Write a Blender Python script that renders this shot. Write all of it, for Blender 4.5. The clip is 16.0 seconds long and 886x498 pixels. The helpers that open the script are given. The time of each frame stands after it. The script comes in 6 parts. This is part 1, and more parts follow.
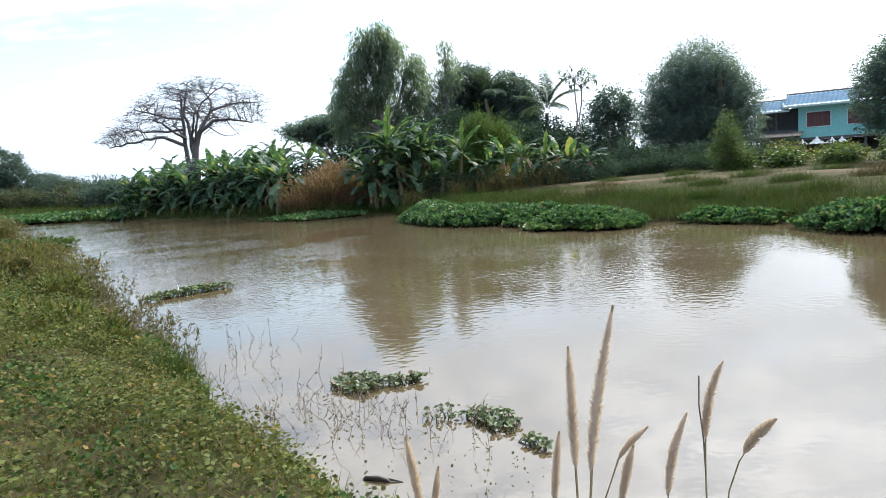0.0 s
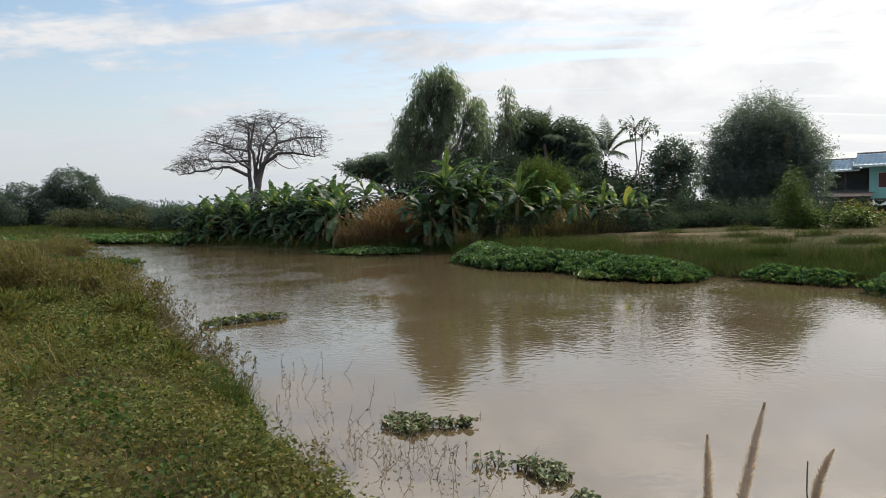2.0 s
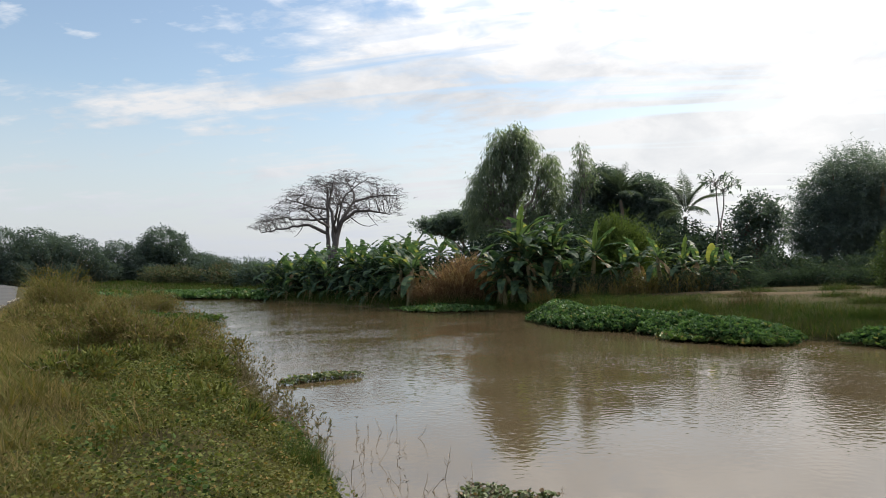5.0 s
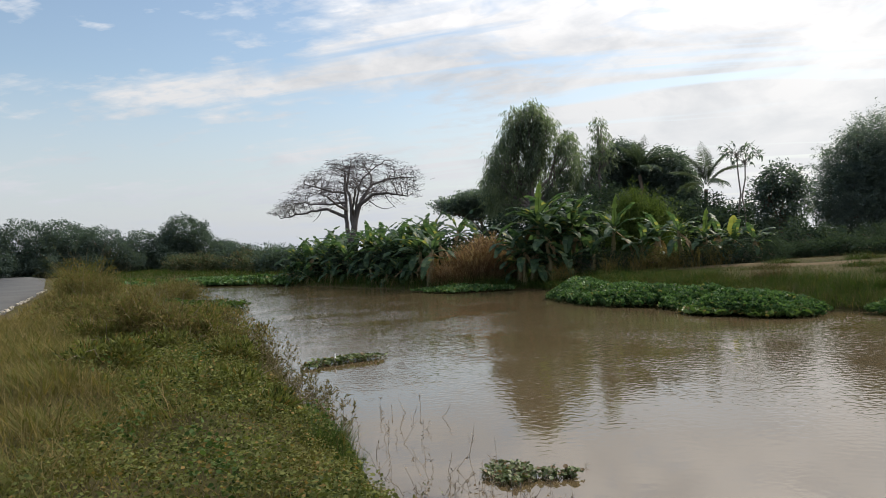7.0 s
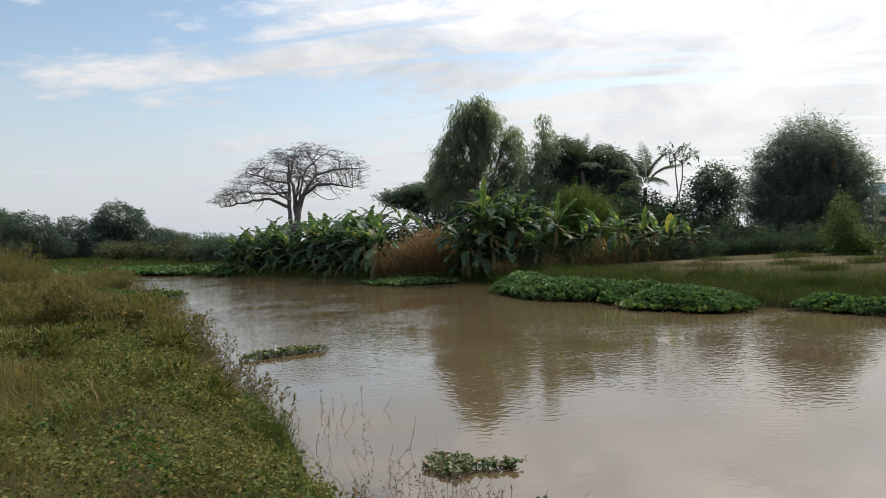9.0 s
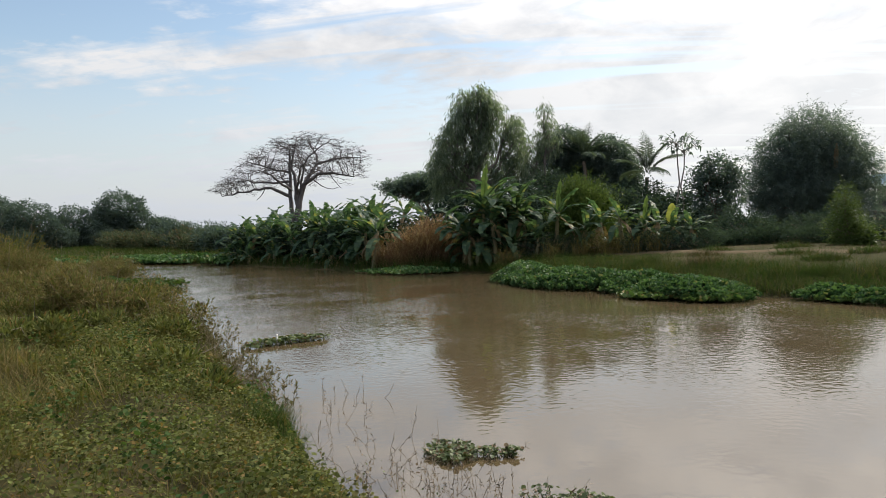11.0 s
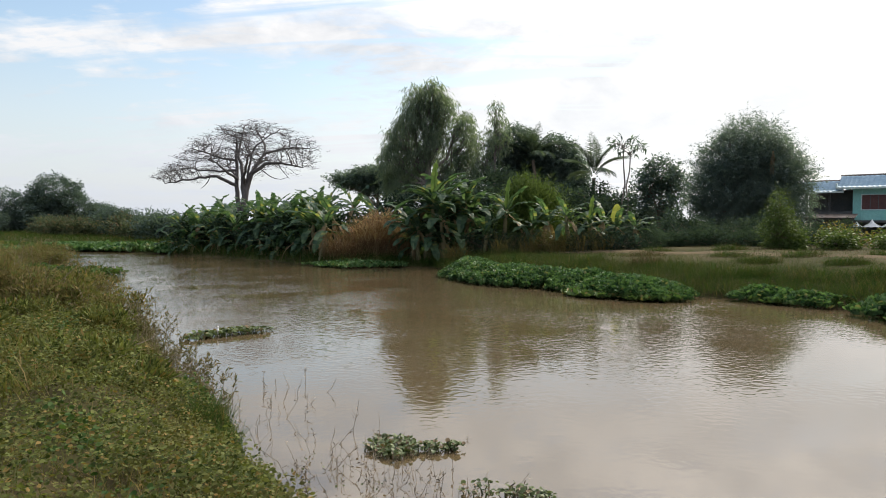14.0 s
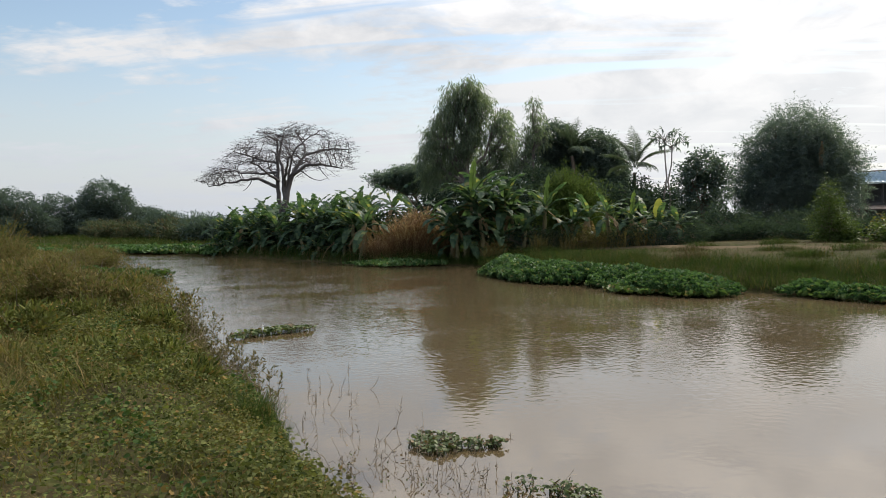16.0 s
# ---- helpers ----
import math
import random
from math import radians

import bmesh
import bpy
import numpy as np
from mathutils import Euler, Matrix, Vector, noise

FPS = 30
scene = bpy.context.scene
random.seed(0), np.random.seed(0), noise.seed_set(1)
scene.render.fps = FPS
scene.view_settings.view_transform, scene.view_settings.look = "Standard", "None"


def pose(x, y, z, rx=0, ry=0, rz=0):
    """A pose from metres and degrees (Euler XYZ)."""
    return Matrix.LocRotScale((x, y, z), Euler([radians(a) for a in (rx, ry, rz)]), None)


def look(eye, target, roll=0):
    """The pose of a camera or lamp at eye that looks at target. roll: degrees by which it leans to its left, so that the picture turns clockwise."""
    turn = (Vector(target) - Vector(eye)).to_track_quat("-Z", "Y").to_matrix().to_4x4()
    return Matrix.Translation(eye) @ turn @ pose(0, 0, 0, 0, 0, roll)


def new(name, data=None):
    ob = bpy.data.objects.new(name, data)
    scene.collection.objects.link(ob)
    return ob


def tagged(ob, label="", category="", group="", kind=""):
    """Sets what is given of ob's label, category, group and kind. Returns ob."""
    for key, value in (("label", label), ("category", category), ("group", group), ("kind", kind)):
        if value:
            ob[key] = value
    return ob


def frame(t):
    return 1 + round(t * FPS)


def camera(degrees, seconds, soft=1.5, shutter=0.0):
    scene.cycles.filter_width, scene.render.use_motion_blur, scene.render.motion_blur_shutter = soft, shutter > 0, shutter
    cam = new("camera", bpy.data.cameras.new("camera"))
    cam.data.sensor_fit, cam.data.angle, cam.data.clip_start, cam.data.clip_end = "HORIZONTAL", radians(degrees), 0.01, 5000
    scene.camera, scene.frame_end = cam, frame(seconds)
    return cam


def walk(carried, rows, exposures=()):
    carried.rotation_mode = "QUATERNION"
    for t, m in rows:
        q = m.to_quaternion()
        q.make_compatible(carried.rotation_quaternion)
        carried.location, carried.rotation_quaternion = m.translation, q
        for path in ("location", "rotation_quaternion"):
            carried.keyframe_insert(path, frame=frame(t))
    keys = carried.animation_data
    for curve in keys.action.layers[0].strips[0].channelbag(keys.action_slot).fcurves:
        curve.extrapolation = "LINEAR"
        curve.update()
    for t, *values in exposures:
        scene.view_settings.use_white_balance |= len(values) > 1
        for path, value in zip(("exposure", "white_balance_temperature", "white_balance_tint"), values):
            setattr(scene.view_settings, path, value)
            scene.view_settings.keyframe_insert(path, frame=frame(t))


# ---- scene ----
cam = camera(66.95, 16.0, soft=0.95)
PATH = [
    (0.0, pose(0.099, -0.104, 1.788, 82.94, 3.96, -6.85)),
    (0.5, pose(0.080, -0.113, 1.801, 84.79, 2.80, -4.91)),
    (1.0, pose(0.079, -0.118, 1.810, 84.99, 2.82, -3.67)),
    (1.5, pose(0.056, -0.124, 1.821, 85.13, 2.54, -2.93)),
    (2.0, pose(0.026, -0.128, 1.823, 86.58, 1.05, -2.23)),
    (2.5, pose(-0.031, -0.153, 1.827, 86.83, 0.44, -2.45)),
    (3.0, pose(-0.048, -0.123, 1.848, 89.27, -0.51, 0.07)),
    (3.5, pose(-0.017, -0.052, 1.842, 90.60, -0.62, 0.70)),
    (4.0, pose(0.013, 0.009, 1.846, 87.60, 0.79, 4.29)),
    (4.2, pose(-0.011, 0.004, 1.879, 91.73, 0.97, 3.88)),
    (6.3, pose(-0.015, -0.018, 1.867, 90.10, 1.01, 5.06)),
    (6.5, pose(-0.014, -0.006, 1.872, 89.87, 1.10, 5.35)),
    (7.0, pose(-0.004, -0.023, 1.878, 89.87, 2.65, 5.66)),
    (7.5, pose(-0.008, -0.045, 1.868, 90.13, 1.51, 3.41)),
    (8.0, pose(-0.003, -0.007, 1.873, 89.42, 1.88, 0.98)),
    (10.3, pose(-0.006, -0.002, 1.864, 88.84, 1.19, 1.20)),
    (10.5, pose(-0.011, -0.001, 1.867, 88.70, 1.11, 1.22)),
    (11.0, pose(-0.008, -0.008, 1.862, 88.20, 1.53, 1.02)),
    (11.5, pose(-0.013, 0.004, 1.862, 87.72, 1.35, 1.03)),
    (12.0, pose(-0.014, 0.002, 1.865, 88.15, 1.30, 1.50)),
    (12.5, pose(-0.002, 0.001, 1.861, 86.76, 1.71, 1.98)),
    (13.0, pose(-0.002, -0.015, 1.858, 86.43, 0.94, 2.48)),
    (13.5, pose(0.011, 0.011, 1.857, 86.42, 0.70, 0.67)),
    (14.0, pose(0.014, 0.014, 1.859, 87.70, -0.03, -3.30)),
    (14.5, pose(0.016, -0.017, 1.863, 90.09, 1.03, -3.79)),
    (15.0, pose(-0.008, -0.025, 1.844, 88.52, 0.74, -1.70)),
    (15.5, pose(-0.004, -0.015, 1.849, 87.07, 0.00, -0.18)),
    (16.0, pose(-0.000, 0.000, 1.850, 87.58, 0.90, -0.00)),
]
EXPOSURES = [(0.0, 1.15, 5700, 7), (0.3, 1.06, 5950, 8), (0.6, 0.78, 6250, 9), (1.0, 0.45, 6300, 9), (1.5, 0.39, 6450, 10), (2.5, 0.35, 6450, 10), (3.5, 0.26, 6450, 10), (4.0, 0.46, 6450, 10), (6.5, 0.3, 6450, 10), (8.0, 0.34, 6450, 10), (11.0, 0.39, 6450, 10), (12.0, 0.48, 6450, 10), (13.0, 0.57, 6450, 10), (14.0, 0.57, 6450, 10), (15.0, 0.35, 6450, 10), (16.0, 0.37, 6450, 10)]
walk(cam, PATH, EXPOSURES)

# ---- sky and sun ----
SUN_AZ, SUN_EL = radians(47), radians(42)
SUN = Vector((math.sin(SUN_AZ) * math.cos(SUN_EL), math.cos(SUN_AZ) * math.cos(SUN_EL), math.sin(SUN_EL)))
world = bpy.data.worlds.new("world")
scene.world = world
world.use_nodes = True


class Nodes:
    """Short hand for making nodes."""

    def __init__(self, tree):
        self.tree = tree
        tree.nodes.clear()

    def add(self, kind, ins=None, **props):
        n = self.tree.nodes.new(kind)
        for k, v in props.items():
            setattr(n, k, v)
        for k, v in (ins or {}).items():
            if isinstance(v, bpy.types.NodeSocket):
                self.tree.links.new(v, n.inputs[k])
            else:
                n.inputs[k].default_value = v
        return n

    def math(self, op, a, b=0.0, clamp=False):
        return self.add("ShaderNodeMath", {0: a, 1: b}, operation=op, use_clamp=clamp).outputs[0]

    def mix(self, fac, a, b, blend="MIX"):
        n = self.add("ShaderNodeMix", {0: fac, 6: a, 7: b}, data_type="RGBA", blend_type=blend)
        return n.outputs[2]

    def ramp(self, fac, stops):
        n = self.add("ShaderNodeValToRGB", {0: fac})
        e = n.color_ramp.elements
        while len(e) < len(stops):
            e.new(0.5)
        for el, (p, c) in zip(e, stops):
            el.position, el.color = p, c if len(c) == 4 else (*c, 1)
        return n.outputs[0]

    def noise(self, vec, scale, detail=3.0, rough=0.55, dist=0.0):
        return self.add("ShaderNodeTexNoise", {"Vector": vec, "Scale": scale, "Detail": detail, "Roughness": rough, "Distortion": dist}).outputs[0]


w = Nodes(world.node_tree)
tc = w.add("ShaderNodeTexCoord").outputs["Generated"]
sky = w.add("ShaderNodeTexSky", sky_type="NISHITA", sun_disc=False, sun_elevation=SUN_EL, sun_rotation=SUN_AZ, air_density=1.3, dust_density=0.8)
xyz = w.add("ShaderNodeSeparateXYZ", {0: tc})
up = w.math("MAXIMUM", xyz.outputs[2], 0.0)
lift = w.math("ADD", up, 0.16)
px, py = w.math("DIVIDE", xyz.outputs[0], lift), w.math("DIVIDE", xyz.outputs[1], lift)
flat = w.add("ShaderNodeCombineXYZ", {0: px, 1: py, 2: 0.0}).outputs[0]
flat = w.add("ShaderNodeMapping", {"Vector": flat, "Location": (5.3, 2.2, 0.0), "Rotation": (0, 0, radians(18)), "Scale": (0.75, 1.35, 1.0)}).outputs[0]
big = w.noise(flat, 1.15, 4.0, 0.5, 0.3)
fine = w.noise(flat, 8.5, 4.0, 0.62, 0.2)
billow = w.add("ShaderNodeMapping", {"Vector": tc, "Rotation": (0, radians(9), 0), "Scale": (1.0, 1.0, 2.4)}).outputs[0]
puffs = w.noise(billow, 7.5, 5.0, 0.58, 0.3)
mass = w.math("ADD", w.math("ADD", w.math("MULTIPLY", big, 0.50), w.math("MULTIPLY", fine, 0.22)), w.math("MULTIPLY", puffs, 0.28))
toward = w.add("ShaderNodeVectorMath", {0: tc, 1: tuple(SUN)}, operation="DOT_PRODUCT").outputs[1]
toward = w.math("MAXIMUM", toward, 0.0)
cover = w.ramp(w.math("ADD", mass, w.math("MULTIPLY", xyz.outputs[0], 0.19)), [(0.405, (0, 0, 0)), (0.505, (1, 1, 1))])
combed = w.add("ShaderNodeMapping", {"Vector": flat, "Location": (1.7, 0.6, 0.0), "Rotation": (0, 0, radians(-26)), "Scale": (0.55, 2.3, 1.0)}).outputs[0]
streaks = w.ramp(w.noise(combed, 1.5, 4.0, 0.55, 0.6), [(0.51, (0, 0, 0)), (0.65, (0.85, 0.85, 0.85))])
cells = w.ramp(w.noise(flat, 5.2, 3.0, 0.55, 0.8), [(0.52, (0, 0, 0)), (0.66, (0.55, 0.55, 0.55))])
cells = w.math("MULTIPLY", cells, w.ramp(up, [(0.20, (0, 0, 0)), (0.34, (1, 1, 1))]))
cover = w.math("MULTIPLY", cover, w.math("SUBTRACT", 1.0, w.math("MAXIMUM", streaks, cells)))
blue = w.mix(1.0, sky.outputs[0], (0.118, 0.114, 0.112, 1), "MULTIPLY")
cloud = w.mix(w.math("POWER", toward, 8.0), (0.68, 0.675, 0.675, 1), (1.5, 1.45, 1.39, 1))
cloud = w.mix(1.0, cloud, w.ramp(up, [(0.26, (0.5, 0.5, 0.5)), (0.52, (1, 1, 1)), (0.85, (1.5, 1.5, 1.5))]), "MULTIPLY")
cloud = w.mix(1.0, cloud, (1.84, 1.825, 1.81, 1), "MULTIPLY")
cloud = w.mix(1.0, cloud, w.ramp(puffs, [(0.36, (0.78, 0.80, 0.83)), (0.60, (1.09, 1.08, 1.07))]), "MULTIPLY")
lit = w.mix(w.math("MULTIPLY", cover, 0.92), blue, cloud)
haze = w.mix(w.math("POWER", toward, 3.0), (0.46, 0.495, 0.555, 1), (0.98, 0.96, 0.92, 1))
low = w.ramp(up, [(0.0, (1, 1, 1)), (0.10, (0.64, 0.64, 0.64)), (0.25, (0, 0, 0))])
col = w.mix(low, lit, haze)
bg = w.add("ShaderNodeBackground", {0: col, 1: 1.0})
w.tree.links.new(bg.outputs[0], w.add("ShaderNodeOutputWorld").inputs[0])

sun_data = bpy.data.lights.new("sun", "SUN")
sun_data.energy, sun_data.angle, sun_data.color = 3.7, radians(5.0), (1.0, 0.91, 0.77)
sun = new("sun", sun_data)
sun.matrix_world = look(SUN * 200, (0, 0, 0))

# ---- materials ----


def material(name):
    m = bpy.data.materials.new(name)
    m.use_nodes = True
    n = Nodes(m.node_tree)
    out = n.add("ShaderNodeOutputMaterial")
    pos = n.add("ShaderNodeTexCoord").outputs["Object"]
    return m, n, out, pos


def foliage(name, dark, light, old=None, old_share=0.1, trans=0.35, rough=0.5, patch=0.6, spec=0.3, tint=None):
    """Leaves: a tone of its own for every leaf, some old ones, and light that comes through."""
    m, n, out, pos = material(name)
    rnd = n.add("ShaderNodeNewGeometry").outputs["Random Per Island"]
    col = n.ramp(rnd, [(0.0, dark), (0.8, light), (1.0, light)])
    col = n.mix(n.math("MULTIPLY", n.noise(pos, patch, 3.0), 0.75), col, (*dark, 1))
    if tint:
        col = n.mix(n.ramp(n.noise(pos, 1.3, 3.0, 0.6), [(0.48, (0, 0, 0)), (0.64, (0.55, 0.55, 0.55))]), col, (*tint, 1))
    if old:
        pick = n.math("LESS_THAN", n.math("FRACT", n.math("MULTIPLY", rnd, 7.31)), old_share)
        col = n.mix(pick, col, (*old, 1))
    bsdf = n.add("ShaderNodeBsdfPrincipled", {"Base Color": col, "Roughness": rough, "IOR": 1.4, "Specular IOR Level": spec})
    tr = n.add("ShaderNodeBsdfTranslucent", {0: n.mix(1.0, col, (1.25, 1.3, 0.7, 1), "MULTIPLY")})
    mx = n.add("ShaderNodeMixShader", {0: trans, 1: bsdf.outputs[0], 2: tr.outputs[0]})
    n.tree.links.new(mx.outputs[0], out.inputs[0])
    return m


def surface(name, c1, c2, scale, rough=0.8, bump=0.3, fine=8.0, metal=0.0, c3=None, stretch=(1, 1, 1), spec=0.3):
    m, n, out, pos = material(name)
    pos = n.add("ShaderNodeMapping", {"Vector": pos, "Scale": stretch}).outputs[0]
    a, b = n.noise(pos, scale, 4.0), n.noise(pos, scale * fine, 4.0, 0.65)
    col = n.mix(n.ramp(a, [(0.35, (0, 0, 0)), (0.65, (1, 1, 1))]), (*c1, 1), (*c2, 1))
    if c3:
        col = n.mix(n.ramp(b, [(0.52, (0, 0, 0)), (0.66, (1, 1, 1))]), col, (*c3, 1))
    col = n.mix(0.35, col, n.ramp(b, [(0.3, (0.35, 0.35, 0.35)), (0.7, (1, 1, 1))]), "MULTIPLY")
    bp = n.add("ShaderNodeBump", {"Strength": bump, "Distance": 0.02, "Height": b})
    s = n.add("ShaderNodeBsdfPrincipled", {"Base Color": col, "Roughness": rough, "Metallic": metal, "Specular IOR Level": spec, "Normal": bp.outputs[0]})
    n.tree.links.new(s.outputs[0], out.inputs[0])
    return m


def water_material():
    m, n, out, pos = material("muddy_water")
    silt = n.mix(n.noise(pos, 0.22, 3.0), (0.066, 0.048, 0.026, 1), (0.084, 0.062, 0.034, 1))
    place = n.add("ShaderNodeSeparateXYZ", {0: pos})
    # a breeze roughens the middle of the river and leaves the sheltered margins smooth
    across = n.math("ADD", place.outputs[1], n.math("MULTIPLY", n.noise(pos, 0.16, 3.0, 0.6), 9.0))
    breeze = n.ramp(n.math("DIVIDE", across, 40.0), [(0.24, (0, 0, 0)), (0.38, (0.45, 0.45, 0.45)), (0.52, (1, 1, 1)), (0.90, (0.9, 0.9, 0.9))])
    gust = n.ramp(n.noise(pos, 0.42, 3.0, 0.6), [(0.38, (0.25, 0.25, 0.25)), (0.60, (1.4, 1.4, 1.4))])
    wind = n.math("ADD", n.math("MULTIPLY", breeze, gust), 0.06)
    flatx = n.add("ShaderNodeMapping", {"Vector": pos, "Rotation": (0, 0, radians(-8)), "Scale": (0.95, 1.05, 1.0)}).outputs[0]
    rip = n.noise(flatx, 11.0, 1.0, 0.4, 0.3)
    tiny = n.noise(flatx, 23.0, 1.0, 0.4)
    h = n.math("ADD", n.math("MULTIPLY", rip, 0.0098), n.math("MULTIPLY", tiny, 0.0012))
    h = n.math("MULTIPLY", h, wind)
    h = n.math("ADD", h, n.math("MULTIPLY", n.noise(flatx, 0.8, 2.0, 0.5, 0.2), 0.0022))
    bp = n.add("ShaderNodeBump", {"Strength": 1.0, "Distance": 1.0, "Height": h})
    s = n.add("ShaderNodeBsdfPrincipled", {"Base Color": silt, "Roughness": 0.04, "IOR": 1.92, "Specular Tint": (1.0, 0.975, 0.945, 1), "Normal": bp.outputs[0]})
    n.tree.links.new(s.outputs[0], out.inputs[0])
    return m


M_WATER = water_material()
M_GROUND = surface("bank_earth", (0.036, 0.036, 0.015), (0.070, 0.055, 0.029), 0.35, 0.95, 0.6, 12.0, 0.0, (0.06, 0.065, 0.022), spec=0.04)
M_ROAD = surface("worn_concrete", (0.060, 0.062, 0.066), (0.084, 0.085, 0.086), 0.5, 0.95, 0.25, 20.0, spec=0.1)
M_PATH = surface("trodden_earth", (0.125, 0.092, 0.056), (0.088, 0.066, 0.040), 1.2, 0.95, 0.5, 9.0, c3=(0.075, 0.062, 0.034), spec=0.05)
M_RUBBLE = surface("pale_gravel", (0.42, 0.39, 0.33), (0.30, 0.27, 0.22), 3.0, 0.9, 0.6, 6.0)
M_BARK = surface("brown_bark", (0.10, 0.075, 0.055), (0.16, 0.125, 0.095), 3.0, 0.9, 0.8, 5.0, stretch=(1, 1, 0.2))
M_PALEBARK = surface("grey_bark", (0.19, 0.165, 0.15), (0.13, 0.11, 0.10), 2.0, 0.9, 0.7, 5.0, stretch=(1, 1, 0.25))
M_DARKBARK = surface("dark_grey_bark", (0.085, 0.078, 0.080), (0.125, 0.112, 0.110), 2.0, 0.9, 0.7, 5.0, stretch=(1, 1, 0.25))
M_CREEPER = foliage("creeper_leaf", (0.018, 0.030, 0.008), (0.172, 0.186, 0.056), (0.16, 0.110, 0.038), 0.06, 0.32, 0.6, 0.9, 0.10, (0.105, 0.084, 0.027))
M_RUNNER = foliage("broad_creeper_leaf", (0.022, 0.048, 0.012), (0.075, 0.115, 0.034), (0.18, 0.125, 0.045), 0.05, 0.32, 0.6, 0.9, 0.10)
M_GRASS = foliage("green_grass", (0.030, 0.054, 0.016), (0.070, 0.105, 0.030), (0.13, 0.11, 0.05), 0.10, 0.40, 0.6, spec=0.08)
M_OLIVE = foliage("olive_grass", (0.048, 0.058, 0.017), (0.138, 0.140, 0.044), (0.18, 0.135, 0.06), 0.18, 0.40, 0.65, spec=0.08, tint=(0.105, 0.084, 0.030))
M_DRY = foliage("dry_grass", (0.095, 0.078, 0.032), (0.225, 0.178, 0.080), (0.08, 0.075, 0.03), 0.2, 0.35, 0.8, spec=0.08)
M_FARGRASS = foliage("bank_slope_grass", (0.016, 0.036, 0.008), (0.050, 0.076, 0.021), (0.095, 0.075, 0.034), 0.10, 0.36, 0.8, 0.5, spec=0.03, tint=(0.052, 0.046, 0.020))
M_FARDRY = foliage("parched_grass", (0.058, 0.045, 0.026), (0.140, 0.102, 0.058), (0.05, 0.05, 0.02), 0.25, 0.2, 0.8, 0.6, spec=0.06)
M_SCRUB = foliage("brown_scrub", (0.052, 0.046, 0.021), (0.215, 0.168, 0.078), (0.09, 0.10, 0.035), 0.28, 0.34, 0.8, spec=0.06)
M_BEND = foliage("dull_reed", (0.044, 0.058, 0.038), (0.086, 0.102, 0.064), (0.12, 0.095, 0.06), 0.15, 0.3, 0.8, spec=0.05)
M_WEED = foliage("dry_weed", (0.075, 0.062, 0.036), (0.17, 0.140, 0.085), (0.07, 0.075, 0.03), 0.3, 0.3, 0.8, spec=0.06)
M_REED = foliage("russet_reed", (0.11, 0.066, 0.042), (0.25, 0.155, 0.10), (0.30, 0.22, 0.14), 0.2, 0.3, 0.8, spec=0.08)
M_HYACINTH = foliage("hyacinth_leaf", (0.018, 0.050, 0.016), (0.118, 0.195, 0.080), (0.15, 0.16, 0.07), 0.04, 0.32, 0.5, 1.2, 0.18)
M_HYACINTH_PALE = foliage("young_hyacinth_leaf", (0.045, 0.085, 0.022), (0.115, 0.165, 0.055), (0.18, 0.15, 0.06), 0.08, 0.3, 0.42, 1.2)
M_RAFT = foliage("raft_leaf", (0.034, 0.052, 0.018), (0.130, 0.160, 0.066), (0.13, 0.09, 0.05), 0.15, 0.25, 0.5, 2.0)
M_BANANA = foliage("banana_leaf", (0.025, 0.056, 0.034), (0.096, 0.144, 0.074), (0.17, 0.18, 0.07), 0.05, 0.46, 0.48, 0.7, 0.22)
M_BANANA_YOUNG = foliage("young_banana_leaf", (0.11, 0.17, 0.05), (0.16, 0.22, 0.07), None, 0.1, 0.5, 0.35)
M_BANANA_YELLOW = foliage("yellow_banana_leaf", (0.22, 0.24, 0.06), (0.29, 0.29, 0.09), None, 0.1, 0.35, 0.4)
M_BANANA_DRY = foliage("dry_banana_leaf", (0.13, 0.09, 0.05), (0.24, 0.18, 0.11), None, 0.1, 0.3, 0.8)
M_BANANA_STEM = surface("banana_stem", (0.16, 0.15, 0.07), (0.22, 0.17, 0.10), 3.0, 0.6, 0.4, 5.0, stretch=(1, 1, 0.2))
M_EUC = foliage("gum_leaf", (0.105, 0.142, 0.115), (0.205, 0.250, 0.198), None, 0.1, 0.62, 0.42, 0.5)
# dark green leaves with a bluish haze painted into both tones
M_HAZY_DARKLEAF = foliage("hazy_dark_leaf", (0.056, 0.084, 0.084), (0.115, 0.152, 0.144), None, 0.1, 0.52, 0.55, 0.5, 0.2)
# lightened and blued: the glare veil over these trees is part of the colour
M_HAZY_ROUNDLEAF = foliage("hazy_fine_leaf", (0.072, 0.104, 0.112), (0.138, 0.175, 0.172), None, 0.1, 0.54, 0.55, 0.5, 0.2)
# undergrowth leaves: the shade below the trees is painted into this darker colour
M_SHADED_THICKET = foliage("shaded_thicket_leaf", (0.024, 0.040, 0.031), (0.054, 0.077, 0.058), None, 0.1, 0.34, 0.8, 0.5, 0.03)
M_BUSH = foliage("bush_leaf", (0.042, 0.070, 0.020), (0.105, 0.142, 0.044), None, 0.1, 0.38, 0.55, 0.6, 0.15)
# distant leaves: the haze of the air is mixed into this bluish tone
M_HAZY_FARLEAF = foliage("hazy_woodland_leaf", (0.052, 0.078, 0.078), (0.092, 0.122, 0.110), None, 0.1, 0.42, 0.8, 0.15, 0.04)
M_PALM = foliage("palm_leaflet", (0.058, 0.086, 0.066), (0.110, 0.145, 0.105), None, 0.1, 0.3, 0.4)
M_DEADFROND = foliage("dead_frond", (0.13, 0.10, 0.065), (0.22, 0.17, 0.115), None, 0.1, 0.3, 0.8)
M_PLUME = foliage("straw_plume", (0.52, 0.40, 0.31), (0.74, 0.61, 0.50), None, 0.1, 0.16, 0.9, spec=0.05)
